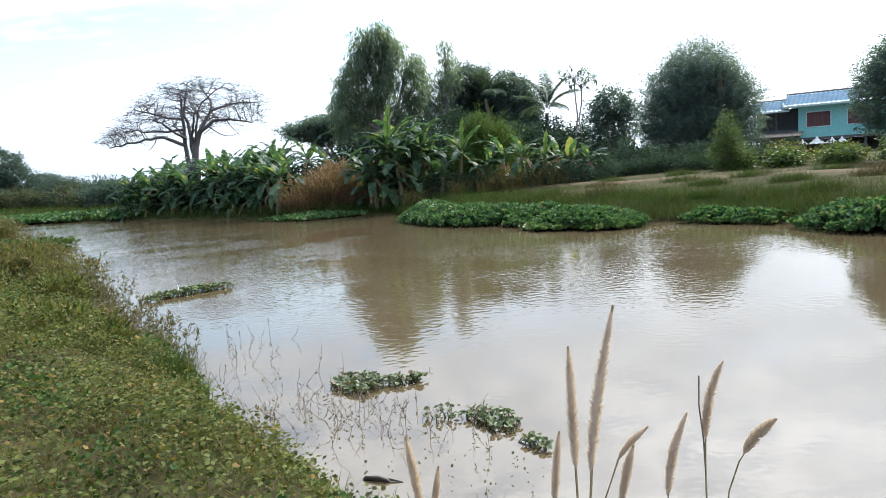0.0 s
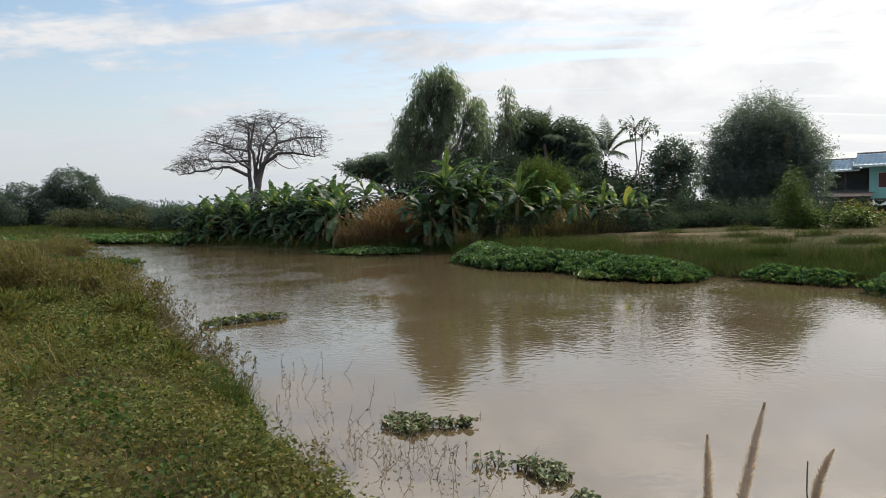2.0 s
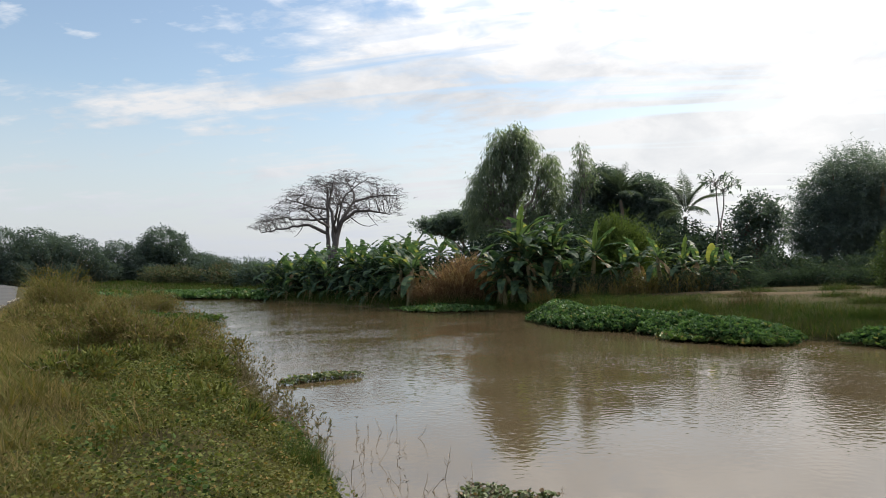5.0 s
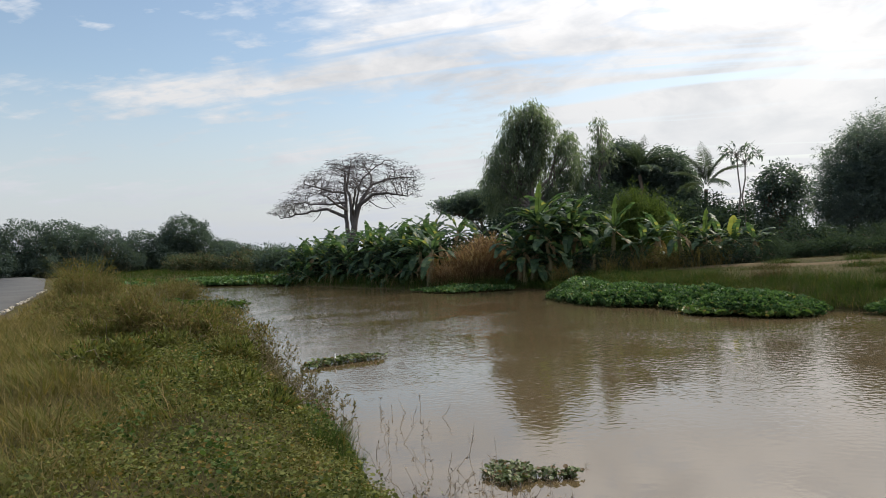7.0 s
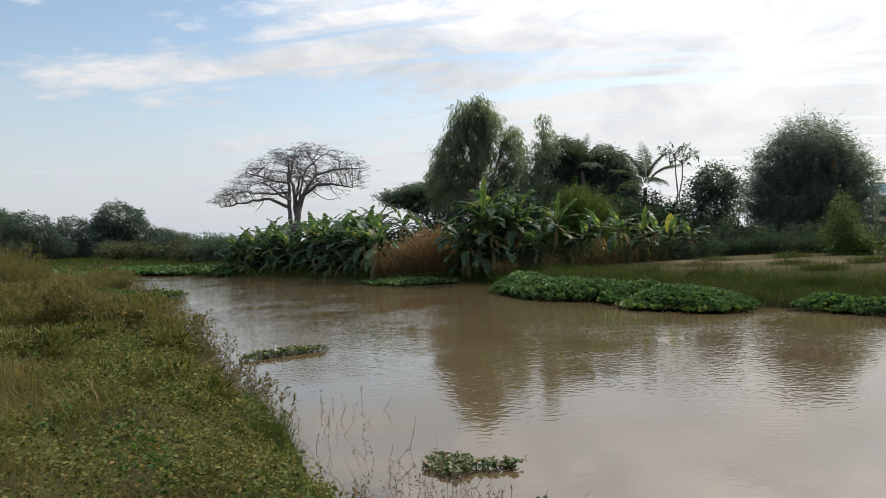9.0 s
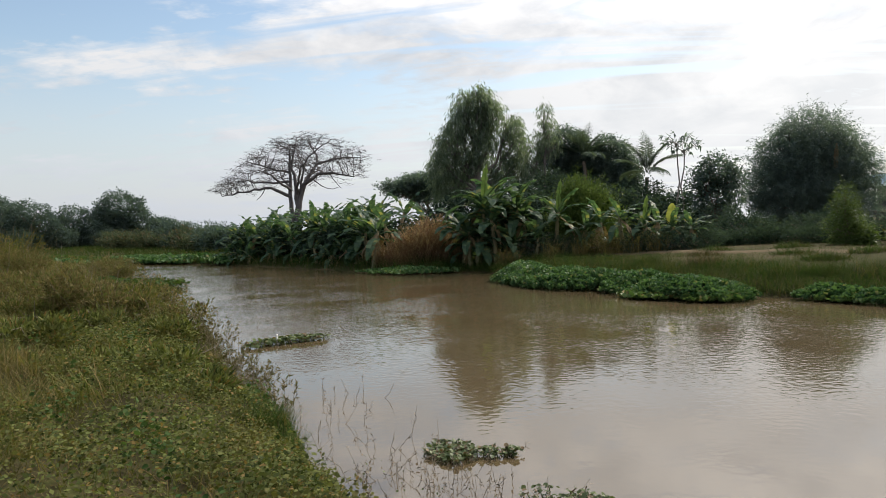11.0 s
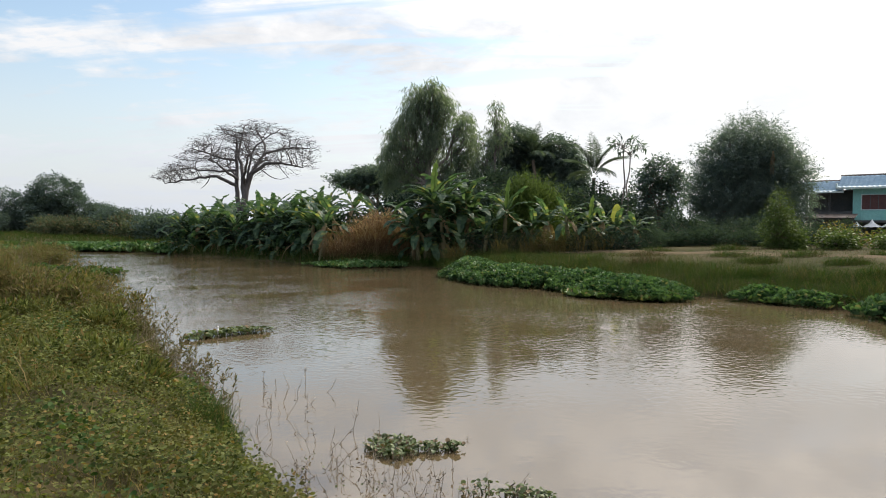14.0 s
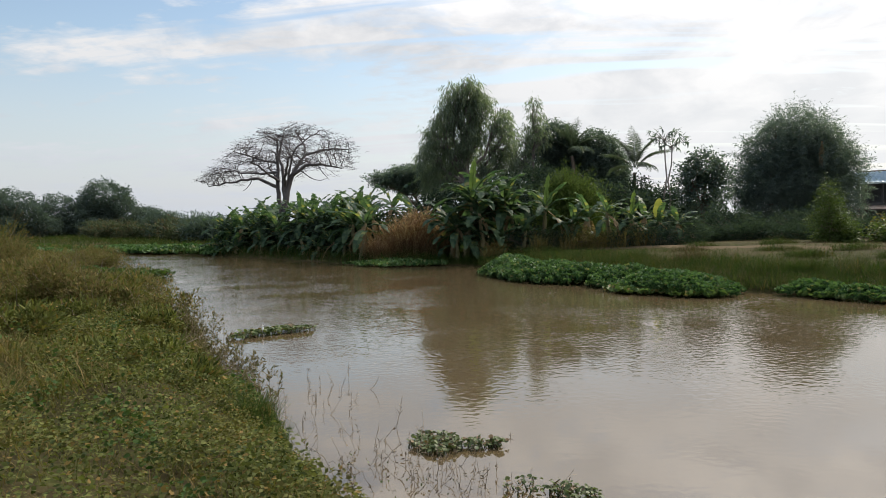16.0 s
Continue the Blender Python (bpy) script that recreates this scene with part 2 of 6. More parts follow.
M_STRAW = surface("straw_stem", (0.36, 0.27, 0.14), (0.24, 0.18, 0.09), 20.0, 0.7, 0.2)
M_STEM = surface("dead_stem", (0.14, 0.115, 0.082), (0.21, 0.17, 0.12), 12.0, 0.85, 0.2)
M_WALL = surface("turquoise_plaster", (0.24, 0.52, 0.50), (0.29, 0.57, 0.54), 0.8, 0.8, 0.15, 10.0)
M_TRIM = surface("pale_trim", (0.50, 0.60, 0.60), (0.58, 0.66, 0.65), 1.0, 0.7, 0.1)
M_ROOF = surface("blue_roof_sheet", (0.24, 0.36, 0.46), (0.33, 0.44, 0.53), 0.9, 0.55, 0.15, 9.0)
M_RIDGE = surface("brown_ridge", (0.16, 0.12, 0.10), (0.22, 0.16, 0.13), 2.0, 0.8, 0.2)
M_SHUTTER = surface("dark_red_shutter", (0.10, 0.045, 0.045), (0.14, 0.06, 0.055), 2.0, 0.6, 0.2)
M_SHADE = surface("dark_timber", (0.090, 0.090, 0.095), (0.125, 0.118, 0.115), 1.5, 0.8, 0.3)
M_RUST = surface("weathered_sheet", (0.30, 0.25, 0.22), (0.22, 0.16, 0.13), 2.0, 0.7, 0.3)
M_CLOTH = surface("white_cloth", (0.78, 0.78, 0.76), (0.70, 0.70, 0.69), 3.0, 0.9, 0.1)
M_LOG = surface("wet_log", (0.035, 0.028, 0.022), (0.07, 0.055, 0.04), 6.0, 0.5, 0.6, 5.0, stretch=(0.3, 1, 1))

# ---- building blocks ----


def mesh_np(name, V, F, mat, smooth=False):
    """A mesh from arrays of points and of faces that all have the same number of corners."""
    V, F = np.asarray(V, dtype=np.float32).reshape(-1, 3), np.asarray(F, dtype=np.int32)
    k = F.shape[1]
    me = bpy.data.meshes.new(name)
    me.vertices.add(len(V))
    me.vertices.foreach_set("co", V.ravel())
    me.loops.add(F.size)
    me.loops.foreach_set("vertex_index", F.ravel())
    me.polygons.add(len(F))
    me.polygons.foreach_set("loop_start", np.arange(0, F.size, k, dtype=np.int32))
    if smooth:
        me.polygons.foreach_set("use_smooth", np.ones(len(F), dtype=bool))
    me.update(calc_edges=True)
    me.materials.append(mat)
    return me


def thing(name, at, label, category, group="", rz=0.0):
    ob = new(name)
    ob.empty_display_size = 0.2
    ob.matrix_world = pose(*at, 0, 0, rz)
    return tagged(ob, label, category, group)


def part(name, me, parent, label=""):
    ob = new(name, me)
    ob.parent = parent
    return tagged(ob, label)


def join(*pieces):
    """Several (points, faces) as one."""
    Vs, Fs, k = [], [], 0
    for V, F in pieces:
        Vs.append(np.asarray(V).reshape(-1, 3))
        Fs.append(np.asarray(F) + k)
        k += len(Vs[-1])
    return np.concatenate(Vs), np.concatenate(Fs)


def unit(a):
    return a / np.maximum(np.linalg.norm(a, axis=-1, keepdims=True), 1e-9)


def scatter(P, U, W, S, template, faces):
    """One copy of a small template at every point: U is its length, W its normal, S its size."""
    P, U, W = np.asarray(P, float), unit(np.asarray(U, float)), np.asarray(W, float)
    V = unit(np.cross(W, U))
    W = np.cross(U, V)
    T = np.asarray(template, float)
    S = np.asarray(S, float).reshape(-1, 1, 1)
    pts = P[:, None] + S * (T[None, :, 0:1] * U[:, None] + T[None, :, 1:2] * V[:, None] + T[None, :, 2:3] * W[:, None])
    F = np.asarray(faces)[None] + (np.arange(len(P)) * len(T))[:, None, None]
    return pts.reshape(-1, 3), F.reshape(-1, len(faces[0]))


ROUND = ([(0, 0.0, 0), (0.28, 0.42, 0.07), (0.72, 0.38, 0.04), (1, 0, -0.10), (0.72, -0.38, 0.04), (0.28, -0.42, 0.07)], [(0, 1, 2, 3), (0, 3, 4, 5)])
WILLOW = ([(0, 0, 0), (0.4, 0.075, 0.03), (1, 0, -0.10), (0.4, -0.075, 0.03)], [(0, 1, 2, 3)])
LANCE = ([(0, 0, 0), (0.4, 0.13, 0.03), (1, 0, -0.12), (0.4, -0.13, 0.03)], [(0, 1, 2, 3)])
OVAL = ([(0, 0, 0), (0.45, 0.30, 0.05), (1, 0, -0.08), (0.45, -0.30, 0.05)], [(0, 1, 2, 3)])
BLADE = ([(0, 0.012, 0), (0, -0.012, 0), (0.5, -0.011, 0.06), (0.5, 0.011, 0.06), (1, -0.002, 0.30), (1, 0.002, 0.30)], [(0, 1, 2, 3), (3, 2, 4, 5)])


STRAW = ([(0, 0.012, 0), (0, -0.012, 0), (1, -0.003, 0.22), (1, 0.003, 0.22)], [(0, 1, 2, 3)])


def spin(n, rng):
    a = rng.uniform(0, 2 * math.pi, n)
    return np.stack([np.cos(a), np.sin(a), np.zeros(n)], -1)


def blades(P, length, lean, rng, wide=1.0, bias=(0, 0, 0), kind=BLADE):
    """Grass blades that rise from the points P."""
    n = len(P)
    out = spin(n, rng) + np.asarray(bias)
    U = np.array([0, 0, 1.0]) + out * (lean * rng.uniform(0.2, 1.3, (n, 1)))
    T = [(a, b * wide, c) for a, b, c in kind[0]]
    W = -out + rng.normal(0, 0.15, (n, 3))
    W[:, 2] = 0.02
    W = -W
    return scatter(P, U, W, length * rng.uniform(0.55, 1.25, n), T, kind[1])


def tube(points, radii, sides=6):
    """A tapered tube along points."""
    Pt = np.asarray(points, float)
    r = np.asarray(radii, float)
    d = unit(np.gradient(Pt, axis=0))
    ref = np.where(np.abs(d[:, 2:3]) > 0.9, [[1.0, 0, 0]], [[0, 0, 1.0]])
    a = unit(np.cross(d, ref))
    b = np.cross(d, a)
    th = np.linspace(0, 2 * math.pi, sides, endpoint=False)
    V = Pt[:, None] + r[:, None, None] * (np.cos(th)[None, :, None] * a[:, None] + np.sin(th)[None, :, None] * b[:, None])
    F = []
    for i in range(len(Pt) - 1):
        for j in range(sides):
            k = (j + 1) % sides
            F.append((i * sides + j, i * sides + k, (i + 1) * sides + k, (i + 1) * sides + j))
    return V.reshape(-1, 3), np.array(F)


def bent(a, b, rng, wobble=0.08, n=5, sag=0.0):
    """A slightly crooked way from a to b."""
    a, b = np.asarray(a, float), np.asarray(b, float)
    t = np.linspace(0, 1, n)[:, None]
    L = np.linalg.norm(b - a)
    way = a + (b - a) * t + rng.normal(0, wobble * L, (n, 3)) * np.sin(math.pi * t)
    way[:, 2] += sag * L * np.sin(math.pi * t[:, 0])
    return way


def box(lo, hi):
    x0, y0, z0 = lo
    x1, y1, z1 = hi
    V = [(x0, y0, z0), (x1, y0, z0), (x1, y1, z0), (x0, y1, z0), (x0, y0, z1), (x1, y0, z1), (x1, y1, z1), (x0, y1, z1)]
    return np.array(V, float), np.array([(3, 2, 1, 0), (4, 5, 6, 7), (0, 1, 5, 4), (1, 2, 6, 5), (2, 3, 7, 6), (3, 0, 4, 7)])


# ---- the lie of the land ----
NEAR = np.array([(90, -30), (14, 0.0), (4, 1.9), (1.2, 2.45), (0.2, 3.0), (-0.18, 3.5), (-0.53, 3.95), (-0.90, 4.7), (-1.27, 5.3), (-1.54, 6.1), (-2.20, 7.3),
                 (-3.10, 8.8), (-4.3, 11.3), (-6.2, 14.0), (-8.8, 19.7), (-11.0, 23.5), (-15.0, 30.0), (-22.0, 40.0), (-34, 55), (-70, 95)], float)
FAR = np.array([(95, -12), (30, 4), (12.5, 9.0), (10.2, 11.4), (9.4, 13.6), (8.4, 15.6), (7.0, 16.4), (5.2, 18.2), (3.6, 20.8), (2.2, 24.0), (1.2, 27.2),
                (-0.6, 27.8), (-2.4, 27.6), (-4.2, 29.2), (-6.2, 31.8), (-9.2, 35.0), (-13.4, 39.0), (-19.5, 44.0), (-24, 48.5), (-36, 60), (-74, 99)], float)
RIVER = np.concatenate([NEAR, FAR[::-1]])


def line_distance(Q, line):
    best = np.full(len(Q), 1e9)
    for a, b in zip(line[:-1], line[1:]):
        d = b - a
        t = np.clip(((Q - a) @ d) / (d @ d), 0, 1)
        best = np.minimum(best, np.hypot(*(Q - a - t[:, None] * d).T))
    return best


def inside(Q, poly):
    hit = np.zeros(len(Q), bool)
    for (x0, y0), (x1, y1) in zip(poly, np.roll(poly, -1, 0)):
        cross = ((y0 > Q[:, 1]) != (y1 > Q[:, 1])) & (Q[:, 0] < (x1 - x0) * (Q[:, 1] - y0) / (y1 - y0 + 1e-12) + x0)
        hit ^= cross
    return hit


def ripple(Q, s, seed=0.0):
    x, y = Q[:, 0] / s + seed, Q[:, 1] / s - seed
    return (np.sin(x * 1.7 + np.sin(y * 1.3)) + np.sin(y * 2.1 + 1.3 * np.sin(x * 0.9)) + np.sin((x + y) * 1.1 + seed)) / 3


def height(Q):
    """Height of the ground at the plan points Q; the water stands at 0."""
    Q = np.asarray(Q, float)
    dn, df, wet = line_distance(Q, NEAR), line_distance(Q, FAR), inside(Q, RIVER)
    right = 1 / (1 + np.exp(-np.clip((Q[:, 0] + 1.0) / 2.5, -50, 50)))
    slope = 0.8 + 2.2 * np.clip((Q[:, 1] - 6) / 6, 0, 1)
    near = 0.52 * (1 - np.exp(-dn / slope)) + 0.05 * ripple(Q, 0.7) * np.minimum(dn, 1) + 0.03 * np.minimum(dn, 1)
    near += (0.19 * np.clip(ripple(Q, 0.55, 2.2) + 0.2, 0, 1) - 0.02 + 0.06 * ripple(Q, 0.33, 4.4)) * np.clip((Q[:, 1] - 1.5) / 1.5, 0.4, 1) * np.clip(dn / 0.7, 0, 1) * np.clip((25 - Q[:, 1]) / 6, 0, 1) * np.clip((dn - 0.1) * 2, 0, 1) * np.clip((4.2 - dn) / 1.5, 0.15, 1)
    far_top = 0.52 + 0.31 * right
    far = far_top * (1 - np.exp(-df / 3.0)) + 0.05 * ripple(Q, 1.3, 2.0) * np.minimum(df, 1)
    bed = -0.7 * (1 - np.exp(-np.minimum(dn, df) / 1.2))
    return np.where(wet, bed, np.where(dn < df, near, far))


def ground_points(n, x0, x1, y0, y1, rng, keep=None):
    Q = np.stack([rng.uniform(x0, x1, n), rng.uniform(y0, y1, n)], -1)
    if keep is not None:
        Q = Q[keep(Q)]
    return np.concatenate([Q, height(Q)[:, None]], 1)


def spread(lo, a, b, hi, step):
    left = b * 0 + a - np.geomspace(step, a - lo, 34)[::-1]
    return np.concatenate([left, np.arange(a, b, step), b + np.geomspace(step, hi - b, 34)])


xs, ys = spread(-2600, -30, 21, 2600, 0.3), spread(-2600, -3, 47, 3200, 0.3)
X, Y = np.meshgrid(xs, ys)
Q = np.stack([X.ravel(), Y.ravel()], -1)
V = np.concatenate([Q, height(Q)[:, None]], 1)
i = np.arange(len(xs) * len(ys)).reshape(len(ys), len(xs))
F = np.stack([i[:-1, :-1], i[:-1, 1:], i[1:, 1:], i[1:, :-1]], -1).reshape(-1, 4)
tagged(new("ground", mesh_np("ground", V, F, M_GROUND, True)), "uneven earth river banks with grass and dry soil", "ground", kind="structure")

lo, hi = RIVER.min(0) - 20, RIVER.max(0) + 20
WV, WF = [(lo[0], lo[1], 0), (hi[0], lo[1], 0), (hi[0], hi[1], 0), (lo[0], hi[1], 0)], [(0, 1, 2, 3)]
tagged(new("water", mesh_np("water", WV, WF, M_WATER)), "calm muddy brown river with small ripples", "river", kind="structure")

ROAD = np.array([(2.0, -8.0), (-4.3, 1.6), (-9.6, 9.9), (-14.9, 18.2), (-19.7, 25.6), (-24.8, 33.4), (-45, 61), (-80, 100)], float)
side = unit(np.gradient(ROAD, axis=0))
side = np.stack([-side[:, 1], side[:, 0]], -1)
rv, rf = [], []
for k, (p, s) in enumerate(zip(ROAD, side)):
    for off, z in ((0.0, 0.40), (0.02, 0.645), (2.5, 0.67), (5.0, 0.645), (5.02, 0.40)):
        rv.append((*(p + s * off), z))
    if k:
        b = k * 5
        rf += [(b - 5 + j, b - 4 + j, b + 1 + j, b + j) for j in range(4)]
tagged(new("road", mesh_np("road", rv, rf, M_ROAD)), "grey worn concrete road slab along the river bank", "road", kind="structure")

def pebble(seed):
    rng = np.random.default_rng(seed)
    bm = bmesh.new()
    bmesh.ops.create_icosphere(bm, subdivisions=1, radius=0.5)
    for v in bm.verts:
        v.co *= rng.uniform(0.75, 1.15)
    me = bpy.data.meshes.new("stone")
    bm.to_mesh(me)
    bm.free()
    me.materials.append(M_RUBBLE)
    return me


stones = [pebble(k) for k in range(4)]
rng = np.random.default_rng(66)
for k in range(90):
    u = rng.uniform(0, 1) ** 1.4
    i0 = 2 + int(u * 2.99)
    p = ROAD[i0] + (ROAD[i0 + 1] - ROAD[i0]) * rng.uniform(0, 1) - side[i0] * rng.uniform(0.02, 0.16)
    st = new("stone", stones[k % 4])
    size = rng.uniform(0.06, 0.17)
    st.matrix_world = Matrix.Translation((p[0], p[1], max(0.56, height(p[None])[0]) + size * 0.2)) @ Matrix.Rotation(rng.uniform(0, 6.28), 4, "Z") @ Matrix.Diagonal((size, size * 0.8, size * 0.6, 1))
    tagged(st, "pale broken stone along the road edge", "stone", "stones along the road edge")

# ---- trees ----


def crown_points(lobes, clusters, per, rng, spread_r, shell=0.55, spray=0.35, hang=0.0):
    """Leaf places on sprays inside lobes (x, y, z, rx, ry, rz), thicker near their skins."""
    L = np.asarray(lobes, float)
    vol = (L[:, 3] * L[:, 4] * L[:, 5]) ** 0.75
    which = rng.choice(len(L), clusters, p=vol / vol.sum())
    d = unit(rng.normal(0, 1, (clusters, 3)))
    r = shell + (1 - shell) * rng.uniform(0, 1, clusters) ** 0.6
    lump = 1 + 0.17 * np.sin(d[:, 0] * 5 + which) * np.sin(d[:, 2] * 6 + which * 2) + rng.normal(0, 0.05, clusters)
    C = L[which, :3] + d * (r * lump)[:, None] * L[which, 3:]
    head = unit(d * (0.9 - 0.6 * hang) + rng.normal(0, 0.45, (clusters, 3)) + np.array([0, 0, 0.25 - 1.9 * hang]))
    u = rng.uniform(0, 1, (clusters, per, 1))
    reach = spray * rng.uniform(0.5, 1.3, (clusters, 1, 1))
    P = C[:, None] + head[:, None] * u * reach + rng.normal(0, 1, (clusters, per, 3)) * spread_r * (1.1 - 0.7 * u)
    return C, d, P.reshape(-1, 3), np.repeat(head, per, 0)


def tree(name, label, at, trunk_r, fork, lobes, leaf, size, clusters, per, m_leaf, m_bark, seed, droop=0.3, spread_r=0.25, group="", shell=0.55, limbs=40, lean=(0, 0), category="tree", rise=0.0, spray=0.35, hang=0.0):
    """A tapered trunk with limbs into every lobe and a crown of single leaves in clumps."""
    rng = np.random.default_rng(seed)
    top = thing(name, at, label, category, group)
    C, d, P, D = crown_points(lobes, clusters, per, rng, spread_r, shell, spray, hang)
    n = len(P)
    U = D * 0.6 + spin(n, rng) * 0.8 + rng.normal(0, 0.35, (n, 3)) + np.array([0, 0, rise - droop])
    W = rng.normal(0, 0.6, (n, 3)) + np.array([0, 0, 0.9])
    Vl, Fl = scatter(P, U, W, size * rng.uniform(0.6, 1.3, n), *leaf)
    fk = np.array([lean[0], lean[1], fork])
    pieces = [tube(bent((0, 0, -0.15), fk, rng, 0.03, 6), np.linspace(trunk_r * 1.25, trunk_r * 0.8, 6), 8)]
    for x, y, z, rx, ry, rz in lobes:
        way = bent(fk, (x, y, z), rng, 0.05, 5)
        pieces.append(tube(way, np.linspace(trunk_r * 0.62, trunk_r * 0.18, 5), 6))
    for c in C[:limbs]:
        L = np.asarray(lobes, float)
        near = L[np.argmin(np.linalg.norm(L[:, :3] - c, axis=1)), :3]
        pieces.append(tube(bent(fk * 0.35 + near * 0.65, c, rng, 0.07, 4), np.linspace(trunk_r * 0.22, 0.012, 4), 4))
    part("trunk", mesh_np("trunk", *join(*pieces), m_bark, True), top)
    part("crown", mesh_np("crown", Vl, Fl, m_leaf), top)
    return top


def on_bank(x, y):
    return (x, y, float(height([(x, y)])[0]))

tree("eucalyptus_tree", "tall eucalyptus tree with drooping grey-green leaves", (1.7, 47.0, 0.9), 0.26, 3.6,
     [(0.3, 0, 9.9, 1.0, 1.0, 1.1), (-0.9, 0.1, 9.6, 0.8, 0.9, 1.1), (0.9, 0, 9.0, 0.9, 0.9, 1.1), (-1.3, 0.1, 8.3, 0.8, 0.9, 1.1), (0.2, 0, 8.0, 0.9, 0.9, 1.1), (2.5, 0.2, 8.0, 0.75, 0.9, 1.0), (-1.9, 0, 7.0, 0.9, 1.0, 1.2), (0.3, 0, 6.6, 1.0, 1.1, 1.1), (2.5, 0, 6.6, 0.95, 1.0, 1.2),
      (-2.6, 0, 5.4, 0.9, 1.0, 1.3), (-0.9, 0.2, 5.6, 1.0, 1.0, 1.1), (1.5, 0.2, 5.0, 0.9, 1.0, 1.1), (-2.0, 0.2, 3.8, 1.3, 1.1, 1.4), (2.9, 0, 4.8, 0.75, 0.9, 1.4), (0.8, 0.2, 3.2, 1.3, 1.0, 1.0)],
     WILLOW, 0.34, 2100, 14, M_EUC, M_PALEBARK, 11, droop=0.9, spread_r=0.15, shell=0.35, limbs=170, spray=0.75, hang=0.75)
tree("young_eucalyptus_tree", "slender eucalyptus with a thin airy crown", (6.2, 45.7, 0.78), 0.10, 5.0,
     [(0.05, 0, 8.8, 0.45, 0.5, 1.0), (0.3, 0, 7.8, 0.6, 0.6, 0.9), (-0.5, 0, 6.7, 0.95, 0.8, 1.1), (0.35, 0, 6.4, 0.8, 0.7, 1.2), (-0.8, 0, 5.0, 0.9, 0.8, 1.2)],
     WILLOW, 0.30, 330, 10, M_EUC, M_PALEBARK, 12, droop=1.0, spread_r=0.10, shell=0.2, limbs=90, spray=0.5, hang=0.7)
tree("broadleaf_tree", "dense dark broadleaf tree behind the banana plants", (7.9, 47.4, 0.78), 0.22, 2.2,
     [(0.2, 0, 6.3, 1.35, 1.3, 1.4), (-1.0, 0, 5.2, 1.0, 1.1, 1.6), (1.1, 0, 5.1, 1.1, 1.1, 1.7), (0, 0, 3.2, 2.0, 1.6, 1.7)],
     OVAL, 0.155, 2900, 16, M_HAZY_DARKLEAF, M_BARK, 13, droop=0.4, spread_r=0.22, group="dark trees on the far bank")
tree("broadleaf_tree", "dense dark broadleaf tree with a domed crown", (10.9, 46.7, 0.78), 0.22, 2.2,
     [(-0.1, 0, 5.5, 1.4, 1.3, 1.5), (-0.9, 0, 4.5, 1.1, 1.1, 1.5), (0.9, 0, 4.4, 1.0, 1.1, 1.5), (0, 0, 2.8, 2.0, 1.6, 1.7)],
     OVAL, 0.155, 2900, 16, M_HAZY_DARKLEAF, M_BARK, 14, droop=0.4, spread_r=0.22, group="dark trees on the far bank")
tree("umbrella_tree", "dark flat-topped tree with spreading layers of leaves", (-1.6, 56.0, 0.6), 0.20, 1.9,
     [(-3.0, 0, 4.75, 1.5, 1.3, 0.34), (-1.4, 0, 5.2, 1.5, 1.4, 0.34), (0.5, 0, 5.3, 1.6, 1.4, 0.40), (-2.2, 0, 4.35, 1.6, 1.3, 0.26), (2.2, 0, 5.0, 1.6, 1.3, 0.5), (0.2, 0.2, 4.45, 1.9, 1.3, 0.3), (3.4, 0, 4.4, 1.4, 1.0, 0.7), (-0.9, 0, 3.8, 1.0, 0.9, 0.25), (2.4, 0, 3.7, 1.2, 0.9, 0.4)],
     OVAL, 0.19, 2500, 12, M_HAZY_DARKLEAF, M_BARK, 15, droop=0.1, spread_r=0.22, shell=0.1, limbs=110, spray=0.5)
tree("open_tree", "small dark tree with gaps between its leaf clumps", (13.7, 35.4, 0.78), 0.12, 1.3,
     [(0.1, 0, 3.7, 0.95, 0.9, 0.75), (-0.7, 0, 3.0, 0.65, 0.7, 1.0), (0.85, 0, 3.2, 0.55, 0.6, 1.05), (0, 0, 2.0, 1.15, 0.9, 1.1)],
     OVAL, 0.16, 640, 12, M_HAZY_DARKLEAF, M_BARK, 16, droop=0.3, spread_r=0.13, shell=0.25, limbs=80)
tree("tamarind_tree", "large round fine-leaved tree with a dense dome", (23.3, 44.8, 0.78), 0.38, 2.4,
     [(0.4, 0, 6.2, 2.0, 2.0, 1.9), (-1.2, 0, 5.2, 1.8, 1.8, 1.6), (2.0, 0, 5.1, 1.8, 1.8, 1.7), (-2.1, 0, 3.3, 1.75, 1.7, 1.8), (-1.2, -0.2, 2.2, 2.4, 1.9, 2.0), (1.8, -0.2, 2.3, 2.3, 1.9, 2.0), (0.5, -0.5, 3.9, 2.5, 1.7, 2.2), (3.2, 0, 3.8, 1.35, 1.4, 1.6)],
     LANCE, 0.17, 9500, 18, M_HAZY_ROUNDLEAF, M_BARK, 17, droop=0.35, spread_r=0.11, shell=0.40, limbs=90, spray=0.95, hang=0.2)
tree("bank_tree", "round dark tree beside the turquoise house", (20.6, 22.6, 0.78), 0.2, 1.5,
     [(0.0, 0, 3.3, 1.5, 1.5, 1.3), (-0.8, 0.3, 2.5, 1.25, 1.2, 1.3), (0.9, -0.4, 2.4, 1.3, 1.2, 1.3), (0, 0, 4.1, 0.9, 0.9, 0.7)],
     LANCE, 0.16, 3600, 14, M_HAZY_ROUNDLEAF, M_BARK, 18, droop=0.25, spread_r=0.08, shell=0.6, limbs=60, spray=0.5)
